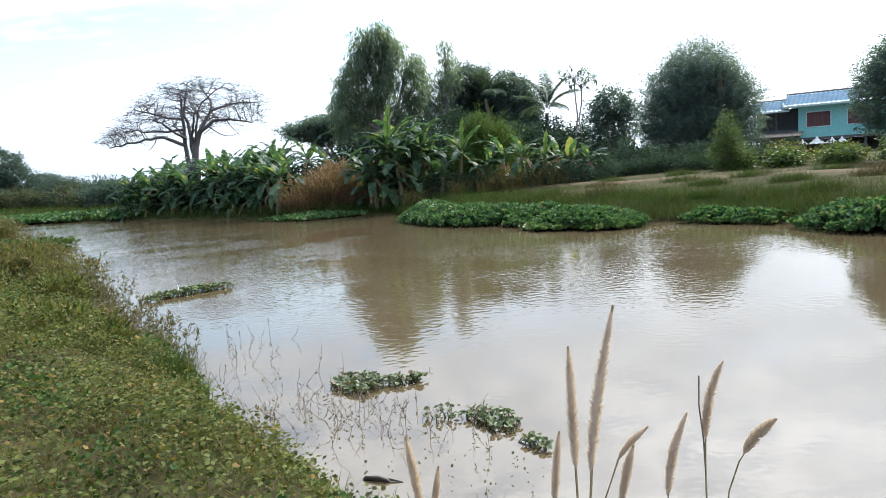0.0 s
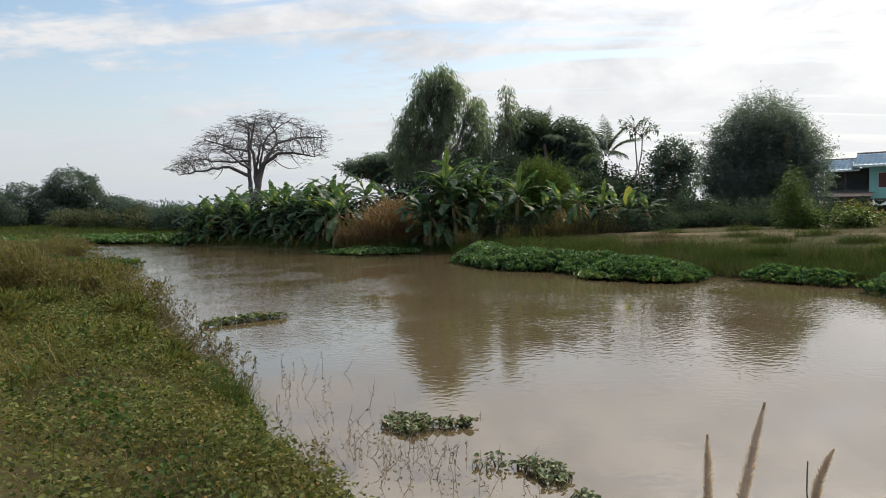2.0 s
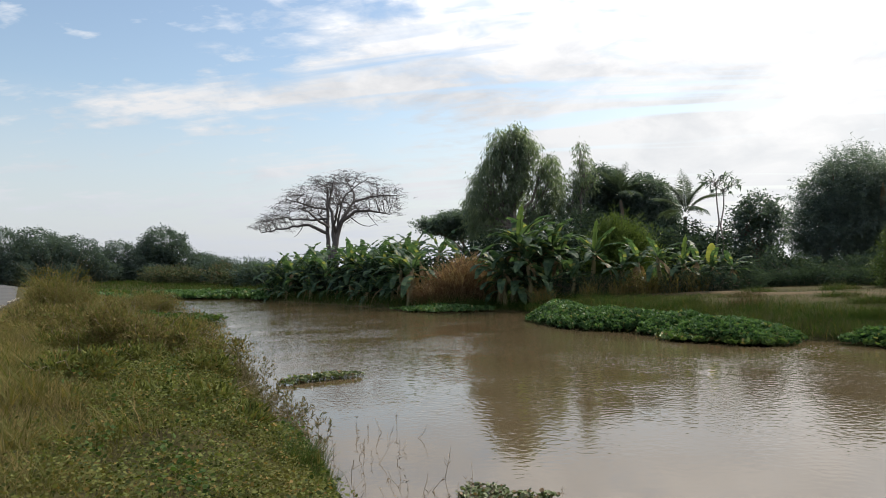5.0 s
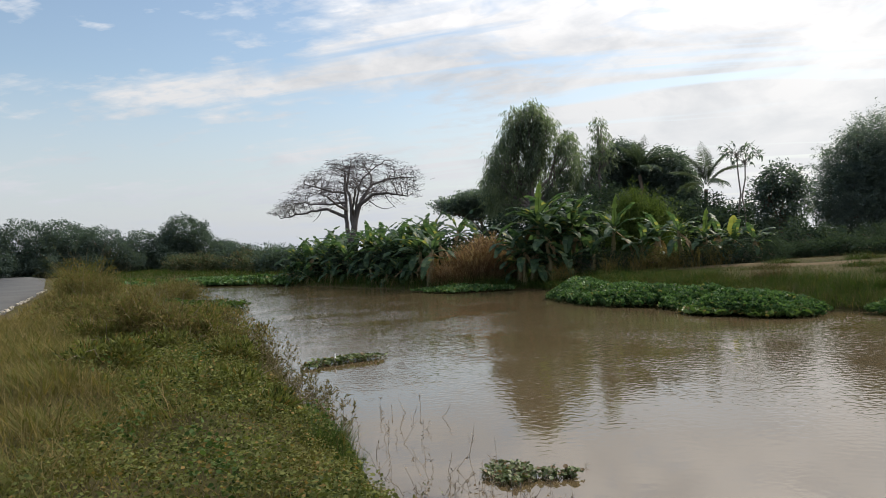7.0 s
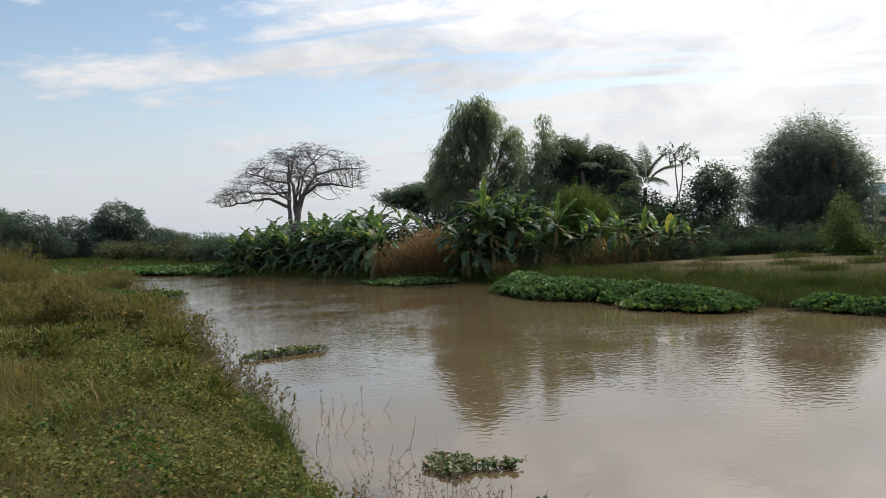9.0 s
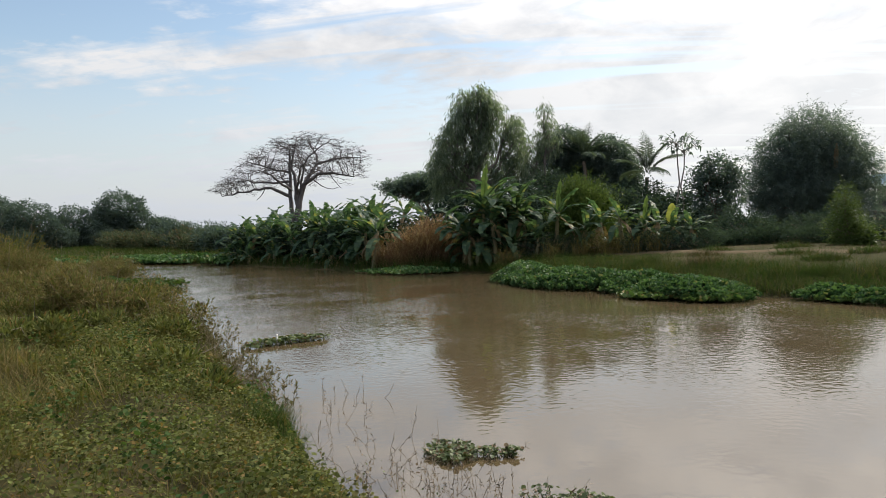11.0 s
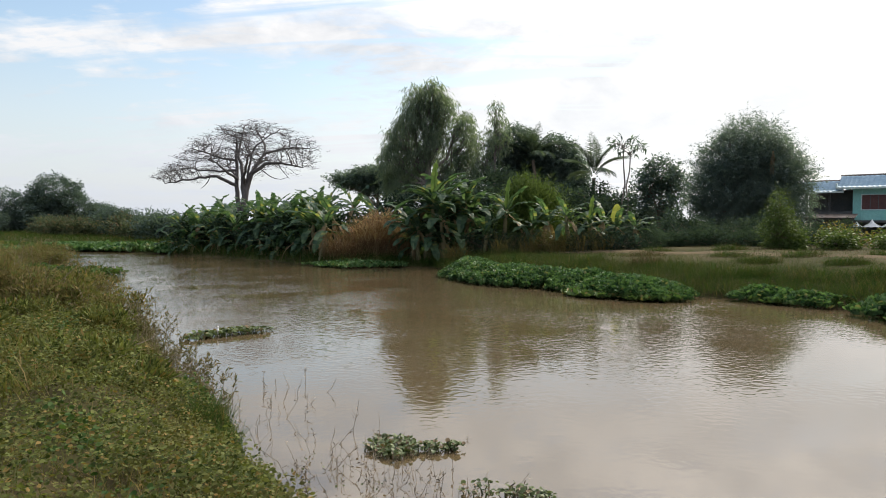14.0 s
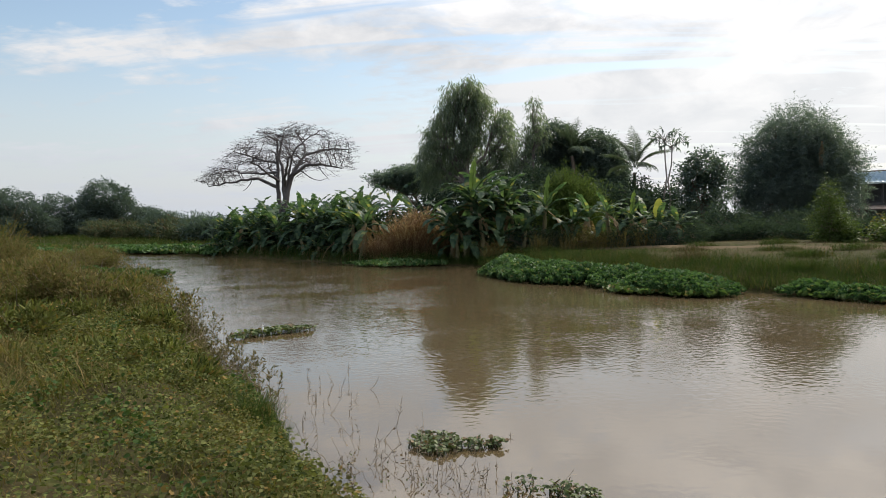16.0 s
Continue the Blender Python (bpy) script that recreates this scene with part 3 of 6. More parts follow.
tree("shrub", "light green conical shrub in front of the round tree", (15.0, 26.0, 0.78), 0.05, 0.4,
     [(0, 0, 0.6, 0.62, 0.6, 0.7), (-0.05, 0, 1.25, 0.42, 0.4, 0.6), (0, 0, 1.85, 0.22, 0.22, 0.5), (0.55, 0.1, 0.45, 0.4, 0.4, 0.5)],
     LANCE, 0.11, 700, 12, M_BUSH, M_BARK, 19, droop=0.2, spread_r=0.10, shell=0.3, category="shrub")
tree("shrub", "bushy green shrub with a feathery rounded top", (5.9, 30.5, 0.78), 0.07, 0.5,
     [(-0.1, 0, 2.0, 0.7, 0.8, 0.95), (-0.8, 0, 1.4, 0.6, 0.7, 1.1), (0.8, 0, 1.2, 0.7, 0.7, 1.0), (0.4, 0.1, 1.9, 0.6, 0.6, 0.7), (0.0, -0.2, 0.8, 1.4, 0.9, 0.8), (-0.45, 0, 2.2, 0.35, 0.4, 0.6)],
     WILLOW, 0.22, 1700, 12, M_BUSH, M_BARK, 20, droop=0.0, spread_r=0.10, shell=0.3, category="shrub", rise=0.6, spray=0.65)
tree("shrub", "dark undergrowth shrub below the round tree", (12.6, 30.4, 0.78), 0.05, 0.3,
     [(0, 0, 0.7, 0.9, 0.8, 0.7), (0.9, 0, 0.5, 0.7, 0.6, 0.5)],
     OVAL, 0.14, 300, 9, M_SHADED_THICKET, M_BARK, 21, spread_r=0.13, shell=0.35, category="shrub")
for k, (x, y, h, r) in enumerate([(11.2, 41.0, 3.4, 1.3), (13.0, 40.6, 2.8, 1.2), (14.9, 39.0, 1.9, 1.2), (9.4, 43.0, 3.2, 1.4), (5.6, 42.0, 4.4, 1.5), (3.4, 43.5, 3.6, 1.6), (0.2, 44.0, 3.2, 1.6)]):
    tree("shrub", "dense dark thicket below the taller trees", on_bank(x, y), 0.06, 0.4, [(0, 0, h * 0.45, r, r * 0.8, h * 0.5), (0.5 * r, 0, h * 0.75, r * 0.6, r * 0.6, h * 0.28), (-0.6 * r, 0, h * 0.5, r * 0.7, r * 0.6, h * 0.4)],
         OVAL, 0.17, 620, 11, M_SHADED_THICKET, M_BARK, 260 + k, spread_r=0.14, shell=0.35, category="shrub", group="thickets")
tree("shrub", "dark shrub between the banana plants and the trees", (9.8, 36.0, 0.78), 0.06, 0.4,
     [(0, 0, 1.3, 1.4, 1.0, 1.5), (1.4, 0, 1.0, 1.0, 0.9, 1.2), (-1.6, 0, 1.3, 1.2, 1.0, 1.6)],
     OVAL, 0.20, 700, 10, M_SHADED_THICKET, M_BARK, 22, spread_r=0.18, shell=0.35, category="shrub")
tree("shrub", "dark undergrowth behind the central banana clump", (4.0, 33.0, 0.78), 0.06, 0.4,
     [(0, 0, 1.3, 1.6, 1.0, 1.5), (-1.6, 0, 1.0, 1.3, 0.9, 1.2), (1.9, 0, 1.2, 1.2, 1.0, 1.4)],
     OVAL, 0.20, 800, 10, M_SHADED_THICKET, M_BARK, 23, spread_r=0.18, shell=0.35, category="shrub")
for k, (x, y, s, wide) in enumerate([(18.4, 27.5, 0.62, 1.2), (19.8, 26.0, 0.55, 1.3), (21.6, 24.8, 0.70, 1.1), (17.0, 25.4, 0.45, 1.0), (18.6, 24.4, 0.5, 1.2), (20.4, 22.6, 0.5, 1.2), (22.8, 21.6, 0.6, 1.2), (15.4, 26.2, 0.42, 1.0)]):
    tree("shrub", ("pale dry shrub in front of the turquoise house" if k in (0, 1) else "low dark green shrub near the turquoise house"), (x, y, 0.74), 0.04, 0.25,
         [(0, 0, 0.55 * s, 1.0 * wide * s, 0.8, 0.75 * s), (0.7 * s, 0, 0.5 * s, 0.8 * wide * s, 0.7, 0.6 * s)],
         OVAL, 0.14, 260, 8, M_OLIVE if k in (0, 1) else M_BUSH, M_BARK, 30 + k, spread_r=0.14, shell=0.3, category="shrub", group="shrubs near the house")


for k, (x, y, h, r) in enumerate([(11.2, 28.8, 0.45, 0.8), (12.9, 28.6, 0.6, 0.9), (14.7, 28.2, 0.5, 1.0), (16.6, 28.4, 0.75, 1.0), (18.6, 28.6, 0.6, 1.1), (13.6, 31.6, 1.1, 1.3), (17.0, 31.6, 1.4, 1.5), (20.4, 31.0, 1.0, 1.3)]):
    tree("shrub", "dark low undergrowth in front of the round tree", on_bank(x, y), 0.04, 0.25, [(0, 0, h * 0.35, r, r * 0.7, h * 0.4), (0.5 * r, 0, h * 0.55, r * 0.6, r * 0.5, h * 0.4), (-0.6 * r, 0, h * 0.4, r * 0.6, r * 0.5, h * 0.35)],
         LANCE, 0.15, 420, 9, M_SHADED_THICKET, M_BARK, 370 + k, spread_r=0.12, shell=0.3, category="shrub", group="undergrowth", rise=0.5)


def bare_tree(at):
    """A wide rain tree that has shed its leaves: forked trunk, umbrella of branches, pads of fine twigs."""
    rng = np.random.default_rng(5)
    top = thing("rain_tree", at, "large leafless rain tree with a wide umbrella of branches", "tree")
    thick, fine, tips, nodes = [], [], [], []
    # the places that the twigs reach: an umbrella, lower at one rim
    n = 600
    a, q = rng.uniform(0, 2 * math.pi, n), np.sqrt(rng.uniform(0.01, 1, n))
    x, y = np.cos(a) * q * 8.4 - 0.3, np.sin(a) * q * 6.8
    far, s_ = np.hypot(x, y * 1.22), 0.5 + 0.5 * x / np.hypot(x, y * 1.22)
    roof = s_ * np.interp(far, [0, 2, 4.2, 6.7, 8.0, 8.6], [12.1, 12.1, 11.6, 10.6, 9.4, 7.2]) + (1 - s_) * np.interp(far, [0, 2.3, 4.3, 5.7, 7.4, 8.9], [12.1, 11.0, 10.2, 9.1, 7.2, 5.5])
    goal = np.stack([x, y, roof - rng.uniform(0, 1, n) ** 1.5 * np.maximum(0.4, roof - 5.2) * 0.62], -1)

    def grow(p, S, r, depth):
        """A limb that divides towards two groups of its goals until few are left."""
        if len(S) <= 1 or depth > 10:
            for g in S:
                fine.append(tube(bent(p, g, rng, 0.06, 4, 0.05), np.linspace(min(0.034, max(0.020, r)), 0.013, 4), 3))
                tips.append(g)
            return
        spread_ = S - S.mean(0)
        axis = np.linalg.svd(spread_, full_matrices=False)[2][0]
        s = spread_ @ axis
        cut = np.quantile(s, rng.uniform(0.36, 0.64))
        for T in (S[s <= cut], S[s > cut]):
            if len(T) == 0:
                continue
            c = T.mean(0)
            step = 0.40 if depth < 3 else 0.42
            b = p + (c - p) * step
            b[2] += 0.05 * np.linalg.norm(c[:2] - p[:2]) * (1 if depth < 3 else 0.3)
            b += rng.normal(0, 0.035, 3) * np.linalg.norm(c - p)
            r2 = max(0.021, r * (len(T) / len(S)) ** 0.45)
            tb = tube(bent(p, b, rng, 0.05, 5), np.linspace(r2 * 1.12, r2, 5), 7 if r2 > 0.06 else 4)
            (thick if r2 > 0.06 else fine).append(tb)
            grow(b, T, r2, depth + 1)

    def limb(r0, r1, *points):
        """A crooked limb through the points, from which lesser branches rise."""
        pts = np.array(points, float)
        t = np.concatenate([[0], np.cumsum(np.linalg.norm(np.diff(pts, axis=0), axis=1))])
        s = np.linspace(0, t[-1], max(4, int(t[-1] / 0.55)))
        way = np.stack([np.interp(s, t, pts[:, k]) for k in range(3)], -1)
        way[1:-1] = 0.25 * way[:-2] + 0.5 * way[1:-1] + 0.25 * way[2:]
        way[1:-1] += rng.normal(0, 0.06, way[1:-1].shape)
        rad = np.linspace(r0, r1, len(s))
        thick.append(tube(way, rad, 8))
        for w_, r_ in zip(way[1:], rad[1:]):
            if w_[2] > 4.4:
                nodes.append((*w_, r_))

    limb(0.50, 0.26, (0.1, 0, -0.2), (0.25, 0, 4.2), (1.0, 0, 6.4))
    limb(0.22, 0.06, (1.0, 0, 6.4), (2.9, -0.4, 7.7), (4.2, -0.8, 7.5), (6.6, -1.2, 7.0))
    limb(0.20, 0.05, (1.0, 0, 6.4), (2.5, 0.4, 9.0), (2.0, 0.9, 10.2), (1.3, 1.0, 11.2))
    limb(0.14, 0.05, (2.3, 0.3, 8.6), (4.2, 0.9, 9.2), (7.0, 1.4, 9.3))
    limb(0.34, 0.10, (-0.4, 0.2, -0.2), (-0.55, 0.2, 4.2), (-0.6, 0.3, 8.0), (-0.6, 0.2, 10.3))
    limb(0.20, 0.05, (-0.5, 0.2, 5.1), (-2.9, -0.4, 6.2), (-4.4, -0.6, 5.9), (-7.8, -0.8, 5.3))
    limb(0.15, 0.05, (-0.5, 0.2, 6.8), (-2.6, 0.6, 6.7), (-5.0, 1.2, 6.9), (-6.8, 1.4, 7.1))
    limb(0.14, 0.05, (-0.6, 0.3, 7.8), (-2.6, 0.2, 8.1), (-5.2, -0.2, 9.1))
    limb(0.26, 0.05, (0.2, 0, 4.2), (0.1, -0.2, 6.4), (-0.2, -0.4, 8.6), (0.4, -0.6, 11.2))
    limb(0.14, 0.04, (0.6, 0, 6.0), (1.3, -1.0, 8.8), (3.0, -1.6, 10.2), (4.4, -1.8, 11.0))
    for sy in (-1, 1):
        limb(0.17, 0.05, (0.2, 0, 5.2), (0.8, 2.0 * sy, 7.4), (1.8, 4.2 * sy, 8.3), (2.4, 5.6 * sy, 8.0))
        limb(0.16, 0.05, (-0.5, 0.2, 5.8), (-1.8, 2.0 * sy, 7.2), (-2.8, 4.2 * sy, 7.7))
    limb(0.06, 0.02, (-3.2, -0.4, 6.1), (-3.6, -0.5, 5.3), (-4.2, -0.5, 4.8))
    limb(0.06, 0.02, (4.0, -0.8, 7.4), (4.6, -0.9, 6.5), (5.2, -1.0, 5.8))
    limb(0.07, 0.02, (1.9, -0.2, 7.0), (3.4, -0.6, 5.7), (5.0, -0.8, 6.0))
    N = np.array(nodes)
    # a tangle of climbers on top of the upright stem
    goal = np.concatenate([goal, rng.normal(0, 1, (46, 3)) * np.array([0.75, 0.6, 0.45]) + np.array([-0.8, 0.2, 10.5])])
    gap = np.linalg.norm(goal[:, None] - N[None, :, :3], axis=2) + 0.35 * np.maximum(0, N[None, :, 2] - goal[:, None, 2])
    home = gap.argmin(1)
    for k in np.unique(home):
        S = goal[home == k]
        grow(N[k, :3].copy(), S, min(N[k, 3] * 0.8, 0.030 * math.sqrt(len(S)) + 0.01), 3)
    T = np.array(tips)
    P = (T[:, None] + rng.normal(0, 1, (len(T), 13, 3)) * np.array([0.36, 0.36, 0.08])).reshape(-1, 3)
    U = spin(len(P), rng) + np.array([0, 0, 0.2])
    tw = scatter(P, U, rng.normal(0, 1, (len(P), 3)), rng.uniform(0.25, 0.6, len(P)), [(0, 0.032, 0), (0, -0.032, 0), (1, -0.016, 0.1), (1, 0.016, 0.1)], [(0, 1, 2, 3)])
    part("trunk", mesh_np("trunk", *join(*thick), M_DARKBARK, True), top)
    part("branchwork", mesh_np("branchwork", *join(*fine), M_DARKBARK, True), top)
    part("twiggery", mesh_np("twiggery", *tw, M_DARKBARK), top)


bare_tree((-17.3, 73.0, 0.6))

# ---- far woodland on the other side of the bend ----
rng = np.random.default_rng(40)
woods = [(-44.7, 89.5, 7.2, 3.6), (-40.5, 92.0, 3.6, 2.2), (-49.0, 86.0, 5.2, 3.2), (-52.5, 82.0, 5.8, 3.4), (-55.8, 79.5, 6.7, 3.2), (-59.0, 77.0, 6.8, 3.6), (-63.0, 74.0, 6.6, 3.8),
         (-67.5, 71.0, 7.2, 4.0), (-47.0, 92.0, 4.6, 3.0), (-57.5, 84.0, 6.2, 4.0), (-72, 67, 7.0, 4.2)]
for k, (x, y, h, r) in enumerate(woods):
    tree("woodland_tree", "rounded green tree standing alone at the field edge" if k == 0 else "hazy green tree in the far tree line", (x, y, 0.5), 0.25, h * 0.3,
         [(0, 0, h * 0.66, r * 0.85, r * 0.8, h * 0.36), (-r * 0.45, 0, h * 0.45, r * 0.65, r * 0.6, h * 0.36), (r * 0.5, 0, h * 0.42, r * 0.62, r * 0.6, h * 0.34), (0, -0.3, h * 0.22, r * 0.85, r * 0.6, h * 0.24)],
         OVAL, 0.23, 2600 if k == 0 else 1500, 11, M_HAZY_FARLEAF, M_BARK, 60 + k, spread_r=0.22, shell=0.62, limbs=20, spray=0.35, group="far tree line")
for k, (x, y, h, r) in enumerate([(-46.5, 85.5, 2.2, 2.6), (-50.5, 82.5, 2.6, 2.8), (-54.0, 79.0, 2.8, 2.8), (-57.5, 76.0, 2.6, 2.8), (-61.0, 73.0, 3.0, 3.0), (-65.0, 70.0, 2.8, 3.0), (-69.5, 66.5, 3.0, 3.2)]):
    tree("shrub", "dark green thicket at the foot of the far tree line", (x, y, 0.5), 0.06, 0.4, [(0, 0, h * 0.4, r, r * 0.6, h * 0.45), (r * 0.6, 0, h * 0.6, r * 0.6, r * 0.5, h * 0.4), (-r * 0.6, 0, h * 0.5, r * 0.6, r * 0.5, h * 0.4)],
         OVAL, 0.22, 700, 10, M_HAZY_FARLEAF, M_BARK, 180 + k, spread_r=0.2, shell=0.4, limbs=8, category="shrub", group="far tree line")
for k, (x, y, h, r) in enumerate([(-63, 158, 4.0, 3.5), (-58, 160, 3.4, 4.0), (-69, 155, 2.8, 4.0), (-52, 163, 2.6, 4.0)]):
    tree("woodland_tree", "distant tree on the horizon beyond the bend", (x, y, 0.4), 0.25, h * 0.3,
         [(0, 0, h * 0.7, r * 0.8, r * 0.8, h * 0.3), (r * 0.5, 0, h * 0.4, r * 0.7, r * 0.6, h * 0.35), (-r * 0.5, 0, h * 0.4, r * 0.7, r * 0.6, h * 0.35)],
         OVAL, 0.55, 220, 7, M_HAZY_FARLEAF, M_BARK, 80 + k, spread_r=0.4, shell=0.4, limbs=12, group="far tree line")
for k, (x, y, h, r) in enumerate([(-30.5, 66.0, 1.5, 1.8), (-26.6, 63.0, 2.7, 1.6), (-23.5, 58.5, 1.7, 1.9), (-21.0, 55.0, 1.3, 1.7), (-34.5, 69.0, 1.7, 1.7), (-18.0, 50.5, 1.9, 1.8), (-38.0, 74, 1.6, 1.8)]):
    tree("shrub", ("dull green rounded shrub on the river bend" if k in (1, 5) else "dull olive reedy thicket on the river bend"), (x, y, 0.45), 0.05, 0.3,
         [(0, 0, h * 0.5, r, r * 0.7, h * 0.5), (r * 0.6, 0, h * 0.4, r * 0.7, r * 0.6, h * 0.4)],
         LANCE, 0.36, 300, 9, (M_HAZY_FARLEAF if k in (1, 5) else M_BEND), M_BARK, 90 + k, spread_r=0.25, shell=0.2, limbs=10, category="shrub", group="shrubs on the bend", rise=0.7)

# ---- coconut palm, tall thin tree, hanging dead frond ----


def frond(L, arch, n, rng, wide=0.42):
    """A feather leaf along +x that rises and then hangs: a rib with leaflets on both sides."""
    t = np.linspace(0, 1, 9)
    el = radians(arch[0]) + (radians(arch[1]) - radians(arch[0])) * t
    pts = np.cumsum(np.stack([np.cos(el), 0 * el, np.sin(el)], -1) * L / 9, 0)
    rib = tube(pts, np.linspace(0.025, 0.006, 9), 4)
    s = np.repeat(np.linspace(0.12, 1.0, n), 2)
    P = np.stack([np.interp(s, t, pts[:, k]) for k in range(3)], -1)
    sign = np.tile([1.0, -1.0], n)
    e = np.interp(s, t, el)
    U = np.stack([0.55 * np.cos(e), sign * 0.9, 0.75 * np.sin(e) - 0.25], -1) + rng.normal(0, 0.08, (2 * n, 3))
    size = L * wide * np.sin(math.pi * np.clip(s * 0.85 + 0.12, 0, 1)) * rng.uniform(0.8, 1.1, 2 * n)
    lf = scatter(P, U, np.tile([0, 0, 1.0], (2 * n, 1)), size, [(0, 0, 0), (0.3, 0.06, 0.02), (1, 0, -0.12), (0.3, -0.06, 0.02)], [(0, 1, 2, 3)])
    return join(rib, lf)


def coconut_palm(at, trunk_h, group, label, seed):
    rng = np.random.default_rng(seed)
    top = thing("coconut_palm", at, label, "palm", group)
    part("trunk", mesh_np("trunk", *tube(bent((0, 0, -0.1), (0.1, 0, trunk_h), rng, 0.02, 7), np.linspace(0.16, 0.11, 7), 8), M_BARK, True), top)
    kinds = [mesh_np("frond", *frond(3.0, a, 46, rng, 0.20), M_PALM) for a in ((82, 25), (64, -10), (44, -50), (86, 55))]
    for k in range(15):
        f = part("frond", kinds[k % 4], top)
        f.matrix_basis = pose(0.1, 0, trunk_h, 0, 0, k * 137.5) @ Matrix.Scale(rng.uniform(0.8, 1.05), 4)


coconut_palm((12.0, 42.3, 0.78), 3.9, "palms", "coconut palm with arching dark green fronds", 3)
coconut_palm((8.7, 45.6, 0.78), 5.3, "palms", "coconut palm half hidden among the dark trees", 4)

rng = np.random.default_rng(8)
tall = thing("papaya_tree", (13.3, 39.8, 0.78), "thin tall tree with tufts of broad leaves on bare stems", "tree")
stems, lp, lu = [], [], []
for x, h in ((-0.15, 5.7), (0.3, 5.3)):
    way = bent((x * 0.3, 0, -0.1), (x, 0, h), rng, 0.015, 6)
    stems.append(tube(way, np.linspace(0.07, 0.03, 6), 6))
    for k in range(17):
        a, e = k * 2.4, rng.uniform(-0.15, 0.7)
        b = way[-1] + np.array([math.cos(a) * math.cos(e), math.sin(a) * math.cos(e), math.sin(e)]) * rng.uniform(0.45, 1.15)
        stems.append(tube(bent(way[-1] - np.array([0, 0, 0.02 * k]), b, rng, 0.05, 3, 0.1), [0.015, 0.012, 0.008], 4))
        for _ in range(5):
            lp.append(b), lu.append(rng.normal(0, 1, 3) + np.array([math.cos(a), math.sin(a), -0.5]))
part("trunk", mesh_np("trunk", *join(*stems), M_PALEBARK, True), tall)
part("crown", mesh_np("crown", *scatter(lp, lu, np.tile([0.1, 0, 1.0], (len(lp), 1)), rng.uniform(0.28, 0.48, len(lp)), *LANCE), M_HAZY_DARKLEAF), tall)

dead = thing("dead_frond", (24.0, 42.5, 6.7), "dry brown palm frond hanging in the round tree", "frond")
for k, (rx, ry, rz) in enumerate(((0, 86, 20), (0, 80, 160), (0, 92, 270))):
    f = part("blade", mesh_np("blade", *frond(1.8, (0, -8), 22, rng, 0.16), M_DEADFROND), dead)
    f.matrix_basis = pose(0, 0, 0, rx, ry, rz)

# ---- banana plants ----


def banana_leaf(arch, L, wide, rng, tear=0.5):
    """A banana leaf along +x: a midrib with two blades torn into strips that sag apart."""
    n = 9
    t = np.linspace(0, 1, n + 1)
    el = np.radians(arch[0] + (arch[1] - arch[0]) * t ** 1.2)
    pts = np.concatenate([[(0, 0, 0)], np.cumsum(np.stack([np.cos(el), 0 * el, np.sin(el)], -1)[:-1] * L / n, 0)])
    nor = np.stack([-np.sin(el), 0 * el, np.cos(el)], -1)
    prof = wide * np.sin(math.pi * np.clip(0.10 + 0.88 * t, 0, 1)) ** 0.6
    prof[0] = 0.03
    V, F = [], []
    for sgn in (1, -1):
        for k in range(n):
            sag = rng.uniform(-0.05, 0.35) * tear if k else 0.1
            slip = rng.uniform(-0.02, 0.05)
            b = len(V)
            for q, w_ in ((k, prof[k]), (k + 1, prof[k + 1] * rng.uniform(0.86, 1.0))):
                out = np.array([slip, sgn * w_, 0]) + nor[q] * (0.28 - sag) * w_
                V += [pts[q], pts[q] + out * 0.55 + nor[q] * 0.05 * w_, pts[q] + out - np.array([0, 0, sag * w_ * 0.6])]
            F += [(b, b + 1, b + 4, b + 3), (b + 1, b + 2, b + 5, b + 4)]
    rib = tube(pts[:-1] - nor[:-1] * 0.012, np.linspace(0.030, 0.008, n), 4)
    return join((np.array(V), np.array(F)), rib)


rng = np.random.default_rng(21)
ARCHES = [(76, 46), (56, -10), (44, -38), (28, -58), (0, -80), (66, 15)]
LEAVES = [[mesh_np("leaf", *banana_leaf(a, 1.6, 0.19, rng, 1.2), M_BANANA) for _ in range(3)] for a in ARCHES]
BROAD = [[mesh_np("leaf", *banana_leaf((a[0] - 6, a[1] - 12), 1.75, 0.25, rng, 0.9), M_BANANA) for _ in range(3)] for a in ARCHES]
YOUNG = mesh_np("leaf", *banana_leaf((86, 80), 1.45, 0.20, rng, 0.1), M_BANANA_YOUNG)
YELLOW = mesh_np("leaf", *banana_leaf((88, 80), 1.25, 0.32, rng, 0.1), M_BANANA_YELLOW)
WITHERED = [mesh_np("leaf", *banana_leaf((-35, -88), 1.35, 0.13, rng, 1.0), M_BANANA_DRY) for _ in range(3)]


